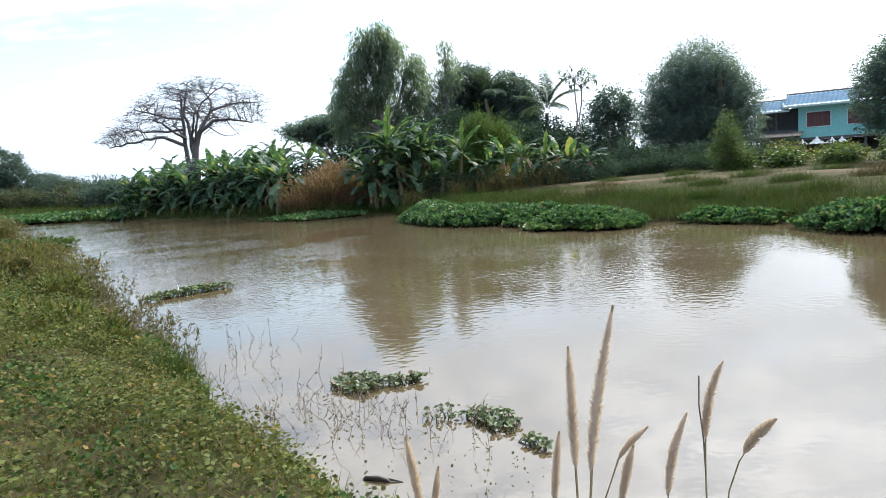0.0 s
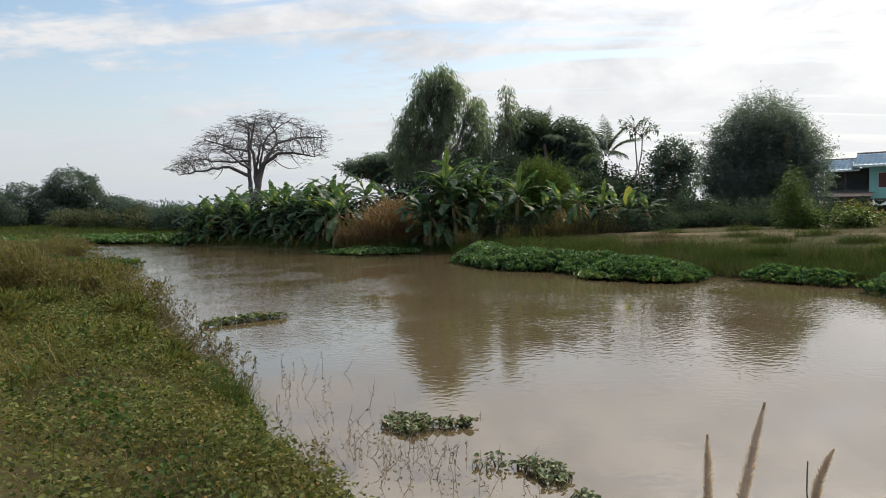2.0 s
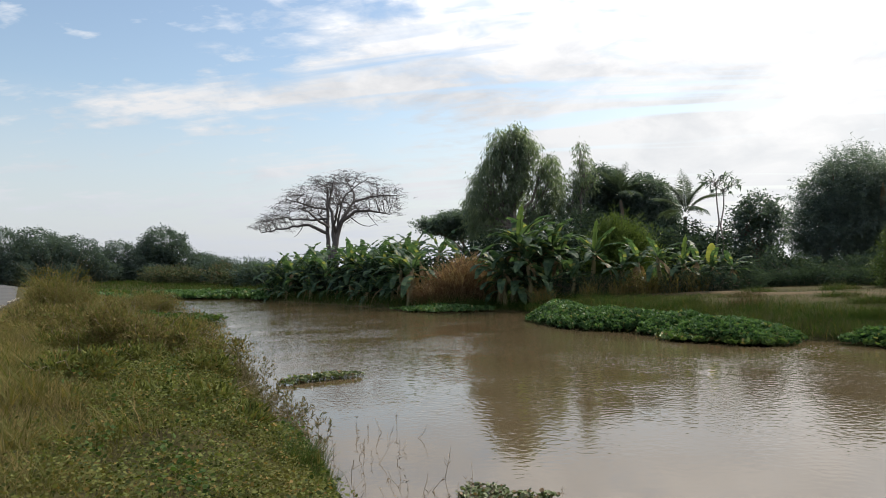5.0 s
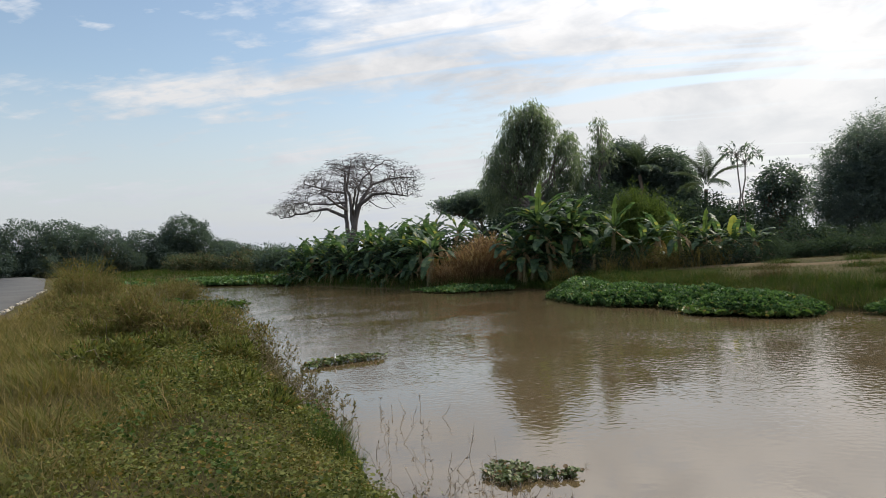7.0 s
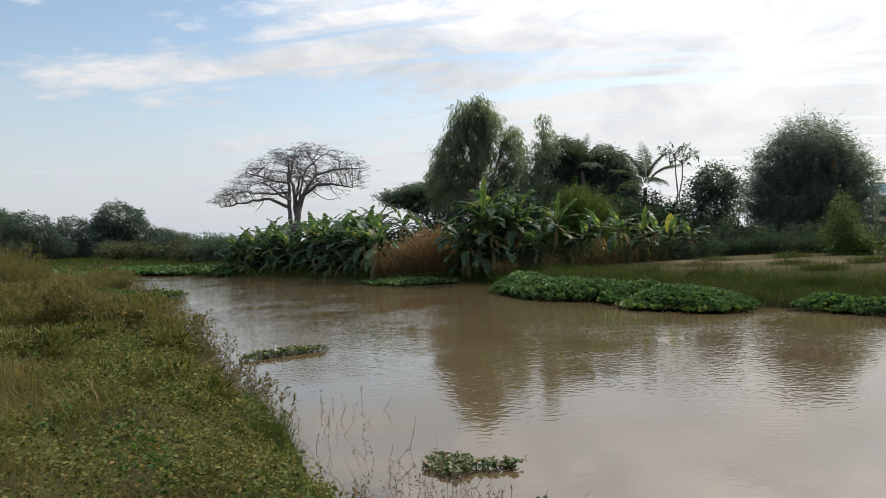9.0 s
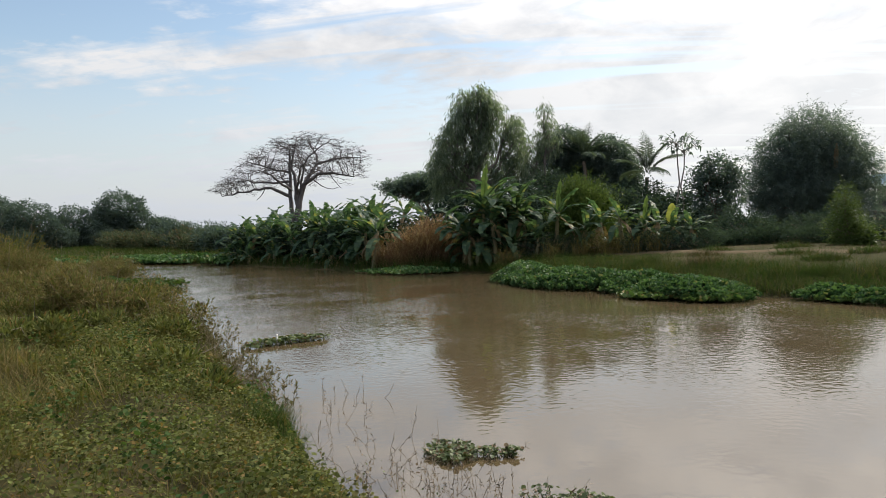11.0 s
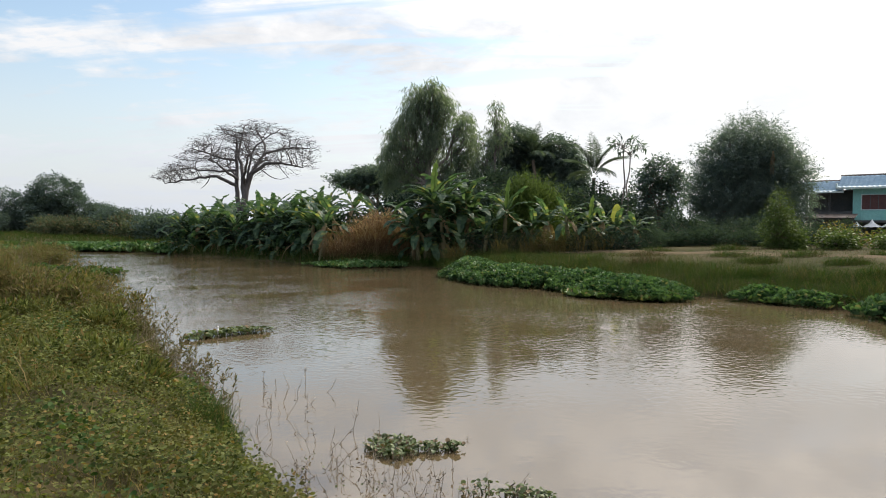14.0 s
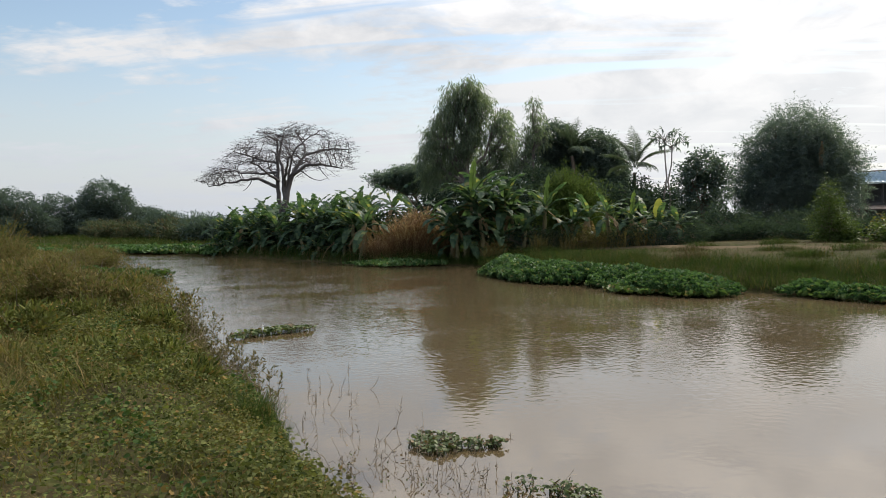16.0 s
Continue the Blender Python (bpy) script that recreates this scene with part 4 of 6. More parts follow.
def banana_plant(at, h, size, seed, label="banana plant with broad torn green leaves", young=False, yellow=False, dry=2, leaves=8, group="banana plants", lean=0.06, kinds=LEAVES):
    rng = np.random.default_rng(seed)
    top = thing("banana_plant", at, label, "banana plant", group, rng.uniform(0, 360))
    tip = np.array([rng.normal(0, lean) * h, rng.normal(0, lean) * h, h])
    part("stem", mesh_np("stem", *tube(bent((0, 0, -0.1), tip, rng, 0.02, 6), np.linspace(0.13, 0.06, 6) * (0.6 + 0.4 * size), 8), M_BANANA_STEM, True), top)
    for k in range(leaves):
        age = k / max(1, leaves - 1)
        kind = [5, 1, 1, 2, 2, 3, 3, 4, 4][min(8, int(age * 8.99))]
        f = part("leaf", kinds[kind][rng.integers(3)], top)
        f.matrix_basis = pose(*(tip - np.array([0, 0, 0.05 * k * size])), rng.normal(0, 8), rng.normal(0, 6), k * 137.5 + rng.normal(0, 18)) @ Matrix.Scale(size * rng.uniform(0.8, 1.1), 4)
    for k in range(dry):
        f = part("leaf", WITHERED[k % 3], top, "withered brown leaf")
        f.matrix_basis = pose(*(tip * 0.92), 0, 0, k * 150 + rng.uniform(0, 90)) @ Matrix.Scale(size * rng.uniform(0.75, 1.1), 4)
    if young or yellow:
        f = part("leaf", YELLOW if yellow else YOUNG, top, "rolled yellow leaf" if yellow else "pale young upright leaf")
        f.matrix_basis = pose(*tip, 0, 0, 20) @ Matrix.Scale(size, 4)
    return top


# the dense row along the far shore
rng = np.random.default_rng(33)
way = np.array([(-13.2, 40.8), (-12.4, 40.0), (-10.5, 38.5), (-8.8, 37.1), (-7.3, 35.7), (-6.0, 34.3), (-4.8, 32.9), (-3.9, 31.6)])
seed = 200
for row, (dx, dy) in enumerate(((0.0, 0.0), (0.9, 1.5))):
    for k in np.linspace(0, 7, 18 if row == 0 else 14):
        x, y = np.interp(k, range(8), way[:, 0]) + dx + rng.normal(0, 0.3), np.interp(k, range(8), way[:, 1]) + dy + rng.normal(0, 0.3)
        seed += 1
        banana_plant(on_bank(x, y), rng.uniform(1.0, 1.7) + 0.3 * row + 0.10 * max(0.0, k - 2), rng.uniform(0.9, 1.15), seed, dry=int(rng.integers(0, 3)), leaves=11, group="banana plants in the dense row")
for k in np.linspace(0, 7, 16):
    x, y = np.interp(k, range(8), way[:, 0]) - 0.25 + rng.normal(0, 0.25), np.interp(k, range(8), way[:, 1]) - 0.45 + rng.normal(0, 0.25)
    seed += 1
    banana_plant(on_bank(x, y), rng.uniform(0.35, 0.8), rng.uniform(0.7, 0.78), seed, "low banana sucker with drooping leaves at the water", dry=1, leaves=8, group="banana plants in the dense row")
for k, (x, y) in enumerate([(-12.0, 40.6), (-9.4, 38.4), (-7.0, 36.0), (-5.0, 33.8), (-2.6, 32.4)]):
    tree("shrub", "dark undergrowth behind the banana row", on_bank(x, y), 0.05, 0.3, [(0, 0, 0.9, 1.5, 0.9, 1.0), (1.1, -0.8, 0.8, 1.2, 0.9, 0.9)], OVAL, 0.2, 420, 9, M_SHADED_THICKET, M_BARK, 250 + k, spread_r=0.18, shell=0.3, category="shrub")
banana_plant(on_bank(-3.7, 29.9), 1.7, 1.0, 301, "banana plant with a pale hanging withered leaf", dry=5, leaves=8, group="banana plants in the dense row")
banana_plant(on_bank(-3.0, 31.0), 1.8, 0.95, 302, dry=3, group="banana plants in the dense row")
banana_plant(on_bank(-1.6, 33.4), 1.8, 0.95, 303, dry=3, group="banana plants in the dense row")
# the tall clump at the bend
for k, (x, y, h, s) in enumerate([(1.0, 28.5, 2.75, 1.05), (1.7, 28.2, 2.0, 1.0), (0.6, 28.3, 1.5, 0.78), (2.3, 28.9, 2.2, 1.0), (1.3, 28.7, 1.2, 0.78), (3.0, 29.3, 1.9, 0.9), (0.2, 29.4, 1.6, 0.9), (1.9, 29.6, 2.6, 1.0), (2.7, 29.2, 2.4, 0.95), (2.4, 28.6, 0.8, 0.9), (0.9, 28.4, 1.2, 0.8), (1.6, 28.5, 0.9, 0.75), (0.35, 28.8, 0.9, 0.75)]):
    banana_plant(on_bank(x, y), h, s, 320 + k, "tall banana plant with a pale upright leaf" if k == 0 else "banana plant in a dense clump by the water", young=(k == 0), dry=2, leaves=12, group="banana clump by the water", kinds=BROAD)
# the looser row in front of the dark trees
for k, (x, y, h, s, yg, yl) in enumerate([(4.2, 28.6, 1.9, 0.95, True, False), (6.0, 27.6, 1.35, 0.8, False, False), (6.8, 27.4, 1.5, 0.8, False, False), (7.6, 27.1, 1.1, 0.8, True, False),
                                           (8.65, 26.7, 0.95, 0.7, False, True), (9.2, 26.6, 0.9, 0.65, False, False), (5.3, 28.4, 1.2, 0.8, False, False), (8.1, 27.9, 1.2, 0.8, False, False), (3.4, 28.2, 1.0, 0.8, False, False)]):
    lab = "banana plant with a bright yellow rolled leaf" if yl else "young banana plant with a pale upright leaf" if yg else "small banana plant with withered leaves"
    banana_plant(on_bank(x, y), h, s, 340 + k, lab, young=yg, yellow=yl, dry=1 + k % 2, leaves=9, group="banana plants in the loose row", lean=0.14)
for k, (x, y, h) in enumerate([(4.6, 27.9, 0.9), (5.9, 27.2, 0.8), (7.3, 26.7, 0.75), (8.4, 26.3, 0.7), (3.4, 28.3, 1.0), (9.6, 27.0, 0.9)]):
    tree("shrub", "tangled dark undergrowth at the foot of banana plants", on_bank(x, y), 0.03, 0.2, [(0, 0, h * 0.45, 0.75, 0.5, h * 0.5), (0.5, 0, h * 0.4, 0.6, 0.5, h * 0.4)], LANCE, 0.13, 260, 9, M_SCRUB if k == 1 else M_SHADED_THICKET, M_BARK, 360 + k, spread_r=0.1, shell=0.2, category="shrub", group="undergrowth")

# ---- russet reeds ----


def reed_clump(at, n, r, h, mat, label, seed, group="", wide=0.45, category="reeds", name="reed_clump", lean=0.5, tangle=0):
    rng = np.random.default_rng(seed)
    top = thing(name, at, label, category, group)
    a, q = rng.uniform(0, 2 * math.pi, n), np.sqrt(rng.uniform(0, 1, n))
    P = np.stack([np.cos(a) * q * r, np.sin(a) * q * r * 0.6, np.zeros(n) - 0.05], -1)
    body = blades(P, h * (1.1 - 0.35 * q), lean, rng, wide)
    if tangle:
        _, _, pp, DD = crown_points([(0, 0, h * 0.4, r * 1.05, r * 0.7, h * 0.42), (0.2 * r, 0, h * 0.7, r * 0.6, r * 0.5, h * 0.3)], tangle, 8, rng, 0.08, 0.2, 0.3)
        body = join(body, scatter(pp, DD + rng.normal(0, 0.7, pp.shape), rng.normal(0, 1, pp.shape), h * rng.uniform(0.06, 0.16, len(pp)), *WILLOW), )
    part("foliage", mesh_np("foliage", *body, mat), top)
    return top


reed_clump(on_bank(-1.2, 30.0), 1700, 1.1, 1.85, M_REED, "tall russet dry reed clump beside banana plants", 50, "russet reeds", 0.5, lean=0.6, tangle=420)
reed_clump(on_bank(-2.5, 29.6), 1500, 0.95, 1.2, M_REED, "low russet dry reed clump", 51, "russet reeds", 0.5, lean=0.7, tangle=300)
reed_clump(on_bank(-0.2, 29.4), 1100, 0.7, 1.0, M_REED, "low russet dry reed clump", 52, "russet reeds", 0.5, lean=0.7, tangle=200)
reed_clump(on_bank(2.1, 27.4), 420, 0.55, 0.95, M_DRY, "straw-coloured dry reeds at the foot of the banana clump", 53, "russet reeds")

# ---- house on stilts ----
house = thing("house", (31.3, 45.2, 0.80), "turquoise raised house with blue ribbed sheet roofs", "house", rz=-40.0)


def solid(name, lo, hi, mat, parent, label=""):
    me = bpy.data.meshes.new(name)
    bm = bmesh.new()
    V, F = box(lo, hi)
    vs = [bm.verts.new(v) for v in V]
    for f in F:
        bm.faces.new([vs[i] for i in f])
    bmesh.ops.bevel(bm, geom=bm.edges[:], offset=min(0.012, 0.2 * min(b - a for a, b in zip(lo, hi))), segments=1, affect="EDGES")
    bm.to_mesh(me)
    bm.free()
    me.materials.append(mat)
    return part(name, me, parent, label)


def roof_sheet(x0, x1, y0, z0, y1, z1, mat, parent, pitch=0.30):
    """A ribbed sheet between the eave (y0, z0) and the ridge (y1, z1)."""
    n = int((x1 - x0) / pitch) * 4
    xs_ = np.linspace(x0, x1, n + 1)
    bump_ = 0.05 * np.maximum(0, np.sin((xs_ - x0) / pitch * 2 * math.pi))
    rows = []
    for s in np.linspace(0, 1, 7):
        for d in (0.0, 0.02) if 0 < s < 1 else (0.0,):
            rows.append(np.stack([xs_, np.full(n + 1, y0 + (y1 - y0) * s), z0 + (z1 - z0) * s + bump_ + d], -1))
    V_ = np.concatenate(rows)
    j = np.arange(len(rows) * (n + 1)).reshape(len(rows), n + 1)
    F_ = np.stack([j[:-1, :-1], j[:-1, 1:], j[1:, 1:], j[1:, :-1]], -1).reshape(-1, 4)
    return part("roof_sheet", mesh_np("roof_sheet", V_, F_, mat), parent)


def framed_window(x0, x1, z0, z1, y, parent):
    win = solid("window", (x0, y + 0.03, z0), (x1, y + 0.07, z1), M_SHUTTER, parent, "dark red shuttered window")
    for lo, hi in (((x0 - 0.06, y - 0.03, z0 - 0.06), (x0, y + 0.05, z1 + 0.06)), ((x1, y - 0.03, z0 - 0.06), (x1 + 0.06, y + 0.05, z1 + 0.06)),
                   ((x0, y - 0.03, z1), (x1, y + 0.05, z1 + 0.06)), ((x0, y - 0.03, z0 - 0.06), (x1, y + 0.05, z0))):
        solid("window_frame", lo, hi, M_TRIM, win)
    for q in np.linspace(x0, x1, 4)[1:-1]:
        solid("mullion", (q - 0.02, y + 0.005, z0), (q + 0.02, y + 0.029, z1), M_SHADE, win)


zb, zw0, zw1, ze, zr = 1.20, 1.95, 2.95, 3.57, 4.42
wins = [(0.55, 2.0), (3.05, 5.0), (6.0, 7.4)]
edges = [0.0] + [q for p in wins for q in p] + [8.2]
for a, b in zip(edges[0::2], edges[1::2]):
    solid("wall", (a, 0, zb), (b, 0.12, ze), M_WALL, house)
for a, b in wins:
    solid("wall", (a, 0, zb), (b, 0.12, zw0), M_WALL, house)
    solid("wall", (a, 0, zw1), (b, 0.12, ze), M_WALL, house)
    framed_window(a, b, zw0, zw1, 0.0, house)
solid("wall", (0, 0.12, zb), (0.12, 4.0, ze), M_WALL, house)
solid("wall", (8.08, 0.12, zb), (8.2, 4.0, ze), M_WALL, house)
solid("wall", (0.12, 3.88, zb), (8.08, 4.0, ze), M_WALL, house)
solid("floor_slab", (-2.9, -0.05, zb - 0.16), (8.2, 4.0, zb - 0.002), M_SHADE, house)
roof_sheet(-0.9, 8.6, -0.75, ze - 0.10, 2.0, zr, M_ROOF, house)
roof_sheet(-0.9, 8.6, 4.7, ze - 0.10, 2.0, zr, M_ROOF, house)
solid("fascia", (-0.9, -0.80, ze - 0.22), (8.6, -0.77, ze - 0.08), M_TRIM, house)
solid("ridge_cap", (-0.95, 1.88, zr - 0.02), (8.65, 2.12, zr + 0.09), M_RIDGE, house)
solid("verge", (-0.98, -0.75, ze - 0.16), (-0.9, 0.6, ze + 0.20), M_TRIM, house)
# the lower wing with its open dark veranda
roof_sheet(-3.3, -0.55, -0.55, ze - 0.36, 2.0, zr - 0.34, M_ROOF, house)
roof_sheet(-3.3, -0.95, 4.5, ze - 0.36, 2.0, zr - 0.34, M_ROOF, house)
solid("ridge_cap", (-3.3, 1.9, zr - 0.36), (-0.98, 2.1, zr - 0.26), M_RIDGE, house)
solid("fascia", (-3.3, -0.60, ze - 0.46), (-0.5, -0.57, ze - 0.35), M_TRIM, house)
solid("back_wall", (-2.9, 1.4, zb), (-0.003, 1.5, ze - 0.2), M_SHADE, house)
solid("railing", (-2.9, 0.0, zb), (-0.003, 0.06, zb + 0.62), M_SHADE, house)
for x in (-2.9, -1.5):
    solid("post", (x, 0.07, zb), (x + 0.12, 0.19, ze - 0.3), M_SHADE, house)
for x in (-2.8, -1.4, 0.05, 2.0, 4.0, 6.0, 8.0):
    for y in (0.1, 2.0, 3.8):
        solid("stilt", (x, y, -0.1), (x + 0.16, y + 0.16, zb - 0.16), M_SHADE, house)
solid("back_wall", (-2.9, 3.4, -0.05), (8.2, 3.5, zb - 0.165), M_SHADE, house)
lean_to = thing("lean_to", (31.3, 45.2, 0.80), "open lean-to with a weathered sheet roof and posts", "shelter", rz=-40.0)
V, F = box((-3.6, -2.2, 0), (0.35, -0.15, 0.05))
V[:, 2] += 1.34 + 0.13 * (V[:, 1] + 2.2)
part("roof_sheet", mesh_np("roof_sheet", V, F, M_RUST), lean_to)
for x, y in ((-3.4, -2.0), (-1.6, -2.0), (0.1, -2.0)):
    solid("post", (x, y, -0.1), (x + 0.1, y + 0.1, 1.35), M_SHADE, lean_to)
solid("beam", (-3.5, -2.02, 1.24), (0.3, -1.9, 1.335), M_SHADE, lean_to)

for k, (u, v, s) in enumerate([(0.35, -1.0, 0.42), (1.25, -1.1, 0.55), (2.15, -0.8, 0.45), (2.75, -1.0, 0.42)]):
    c, sn = math.cos(radians(-40)), math.sin(radians(-40))
    tent = thing("cloth_canopy", (31.3 + u * c - v * sn, 45.2 + u * sn + v * c, 0.80), "small white peaked cloth canopy on a pole", "canopy", "white canopies by the house", rz=-40.0)
    r, z0, z1 = 0.55 * s / 0.5, 0.76, 1.14 + 0.12 * (k == 1)
    ring = [(r * math.cos(a) * (1 if j % 2 == 0 else 0.78), r * math.sin(a) * (1 if j % 2 == 0 else 0.78), z0 - (0.05 if j % 2 == 0 else 0)) for j, a in enumerate(np.linspace(0, 2 * math.pi, 16, endpoint=False))]
    mid = [(0.22 * x, 0.22 * y, z0 + (z1 - z0) * 0.55) for x, y, z in ring]
    tipv = [(0.02 * math.cos(a), 0.02 * math.sin(a), z1) for a in np.linspace(0, 2 * math.pi, 16, endpoint=False)]
    FF = [(b * 16 + j, b * 16 + (j + 1) % 16, (b + 1) * 16 + (j + 1) % 16, (b + 1) * 16 + j) for b in range(2) for j in range(16)]
    part("cloth", mesh_np("cloth", ring + mid + tipv, FF, M_CLOTH), tent)
    part("pole", mesh_np("pole", *tube([(0, 0, -0.1), (0, 0, z1)], [0.02, 0.02], 6), M_SHADE), tent)

# ---- water hyacinth ----


def hyacinth(P, size, rng, upright=0.5):
    """Round leaves on short stalks that stand off the water in all directions."""
    n = len(P)
    out = spin(n, rng)
    U = out * (1 - upright) + np.array([0, 0, upright]) + rng.normal(0, 0.2, (n, 3))
    W = np.array([0, 0, 0.7]) - out * 0.7 + rng.normal(0, 0.3, (n, 3))
    return scatter(P, U, W, size * rng.uniform(0.6, 1.3, n), *ROUND)


def bed_points(poly, n, rng, low, high, soft=0.5):
    poly = np.array(poly, float)
    Q = np.stack([rng.uniform(poly[:, 0].min(), poly[:, 0].max(), 4 * n), rng.uniform(poly[:, 1].min(), poly[:, 1].max(), 4 * n)], -1)
    Q = Q[inside(Q, poly)][:n]
    edge = line_distance(Q, np.concatenate([poly, poly[:1]]))
    if soft > 0.3:
        ragged = edge + 0.80 * soft * (ripple(Q, 0.5 * soft + 0.05, 5.0) + ripple(Q, 0.16 * soft + 0.02, 8.0)) > 0.18 * soft
    else:
        ragged = edge + 0.06 * (ripple(Q, 0.055, 5.0) + 0.7 * ripple(Q, 0.021, 8.0)) > 0.012
    Q, edge = Q[ragged], edge[ragged]
    if soft > 0.3:
        open_ = ripple(Q, 0.19, 6.0) + 0.7 * ripple(Q, 0.09, 2.0) > -0.95
        Q, edge = Q[open_], edge[open_]
    top = np.maximum(height(Q), 0) + low + (high - low) * np.minimum(1, edge / (1.5 * soft if soft > 0.3 else 0.55 * soft)) ** 0.8 * (0.82 + 0.15 * ripple(Q, 0.45) + 0.10 * ripple(Q, 0.17, 3.0))
    z = np.maximum(height(Q), 0) + 0.02 + (top - np.maximum(height(Q), 0)) * rng.uniform(0, 1, len(Q)) ** 0.5
    return np.concatenate([Q, z[:, None]], 1)


rng = np.random.default_rng(71)


def bed(name, poly, n, size, low, high, mat, label, category="water plants"):
    P = bed_points(poly, n, rng, low, high)
    return tagged(new(name, mesh_np(name, *hyacinth(P, size, rng, 0.62), mat)), label, category, kind="stuff")


bed("hyacinth_bed", [(1.1, 22.5), (1.9, 19.9), (2.6, 18.9), (3.5, 18.5), (4.3, 17.2), (5.0, 17.0), (6.4, 17.8), (4.9, 19.8), (3.8, 21.8), (2.9, 25.4), (1.7, 25.4)], 36000, 0.078, 0.08, 0.58, M_HYACINTH, "dense bed of glossy green water hyacinth at the shore")
bed("hyacinth_bed", [(4.2, 16.9), (4.5, 16.1), (5.2, 15.4), (5.9, 15.1), (6.7, 15.2), (7.2, 15.9), (6.9, 17.0), (5.6, 18.4), (4.6, 18.2)], 20000, 0.078, 0.06, 0.54, M_HYACINTH, "dense bed of glossy green water hyacinth at the shore")
bed("hyacinth_fringe", [(3.9, 16.9), (4.3, 16.1), (5.2, 15.3), (6.0, 15.0), (6.5, 15.15), (6.0, 15.7), (5.0, 16.4), (4.4, 17.1)], 1900, 0.12, 0.03, 0.16, M_HYACINTH_PALE, "pale young water hyacinth along the bed's edge")
bed("hyacinth_bed", [(7.6, 15.4), (8.3, 14.6), (9.0, 13.6), (9.7, 13.8), (9.0, 15.3), (8.4, 16.2)], 5200, 0.092, 0.06, 0.46, M_HYACINTH, "patchy water hyacinth at the grassy shore")
bed("hyacinth_fringe", [(7.9, 15.0), (8.5, 14.2), (8.9, 13.5), (9.2, 13.6), (8.6, 14.8), (8.2, 15.4)], 500, 0.12, 0.03, 0.10, M_HYACINTH_PALE, "pale young water hyacinth along the bed's edge")
bed("hyacinth_bed", [(8.9, 13.0), (8.8, 11.9), (9.1, 11.0), (10.5, 9.6), (12, 8.8), (12.6, 9.8), (11.2, 11.6), (10.2, 13.4)], 15000, 0.095, 0.08, 0.58, M_HYACINTH, "dense bed of glossy green water hyacinth at the shore")
bed("hyacinth_bed", [(-4.4, 29.0), (-3.3, 27.3), (-2.4, 26.8), (-1.4, 26.8), (-0.2, 27.2), (0.5, 27.3), (0.0, 28.0), (-1.2, 28.4), (-2.6, 28.6)], 2900, 0.11, 0.05, 0.22, M_HYACINTH, "small dark green bed of water hyacinth")
bed("hyacinth_bed", [(-20.5, 42.8), (-16.0, 41.4), (-13.5, 38.6), (-12.6, 39.6), (-15.5, 43.0), (-20.0, 46.0), (-24.0, 49.5), (-25.5, 48.0)], 5200, 0.26, 0.08, 0.34, M_HYACINTH, "long bed of water hyacinth at the river bend")
bed("hyacinth_bed", [(-27, 45), (-22.5, 41.5), (-20.5, 40.0), (-21.5, 39.0), (-25.0, 42.0), (-29.0, 47.0)], 1800, 0.26, 0.06, 0.26, M_HYACINTH, "low bed of water hyacinth at the river bend")
bed("hyacinth_bed", [(-36, 60), (-27, 50.5), (-22, 43.5), (-23.5, 43.0), (-30, 51.0), (-38, 59)], 3500, 0.28, 0.05, 0.25, M_GRASS, "low green floating weeds in the narrow channel")


def raft(name, poly, n, size, high, label, group="floating plant rafts", mat=M_RAFT):
    P = bed_points(poly, n, rng, 0.02, high, 0.15)
    c = P.mean(0) * np.array([1, 1, 0])
    top = thing(name, tuple(c), label, "water plants", group)
    st = [hyacinth(P - c, size, rng, 0.22)]
    for p in P[::4]:
        b = np.array([p[0] + rng.normal(0, size * 0.8), p[1] + rng.normal(0, size * 0.8), -0.03]) - c
        st.append(tube([b, p - c], [0.006, 0.004], 4))
    part("foliage", mesh_np("foliage", *join(*st), mat), top)
    return top


raft("hyacinth_raft", [(-3.50, 10.72), (-3.28, 11.15), (-2.9, 11.5), (-2.5, 11.65), (-2.22, 11.5), (-2.4, 11.25), (-2.75, 11.05), (-3.05, 10.80), (-3.3, 10.55)], 560, 0.066, 0.068, "long raft of water hyacinth floating on the river")
raft("hyacinth_raft", [(-0.34, 5.50), (-0.18, 5.72), (0.02, 5.66), (0.16, 5.52), (0.30, 5.52), (0.52, 5.48), (0.50, 5.33), (0.30, 5.28), (0.12, 5.30), (-0.02, 5.16), (-0.16, 5.22)], 640, 0.038, 0.034, "narrow raft of small floating leaves among dead stems")
raft("hyacinth_raft", [(0.66, 4.46), (0.78, 4.60), (0.94, 4.52), (1.06, 4.32), (0.98, 4.10), (0.84, 4.10), (0.76, 4.28)], 330, 0.036, 0.034, "round raft of small floating leaves among dead stems")
raft("hyacinth_raft", [(0.98, 3.96), (1.06, 3.96), (1.13, 3.82), (1.08, 3.74), (1.0, 3.84)], 90, 0.034, 0.04, "tiny raft of floating leaves")
raft("hyacinth_raft", [(-12.6, 22.6), (-12.2, 24.6), (-11.2, 25.2), (-10.2, 24.5), (-9.5, 23.7), (-9.7, 22.6), (-10.4, 21.9), (-11.4, 21.9)], 1500, 0.13, 0.24, "spit of floating weeds reaching out from the bank", mat=M_GRASS)
raft("hyacinth_raft", [(0.34, 4.60), (0.52, 4.72), (0.70, 4.62), (0.74, 4.34), (0.56, 4.36), (0.42, 4.46)], 70, 0.034, 0.03, "loose trailing raft of small floating leaves")
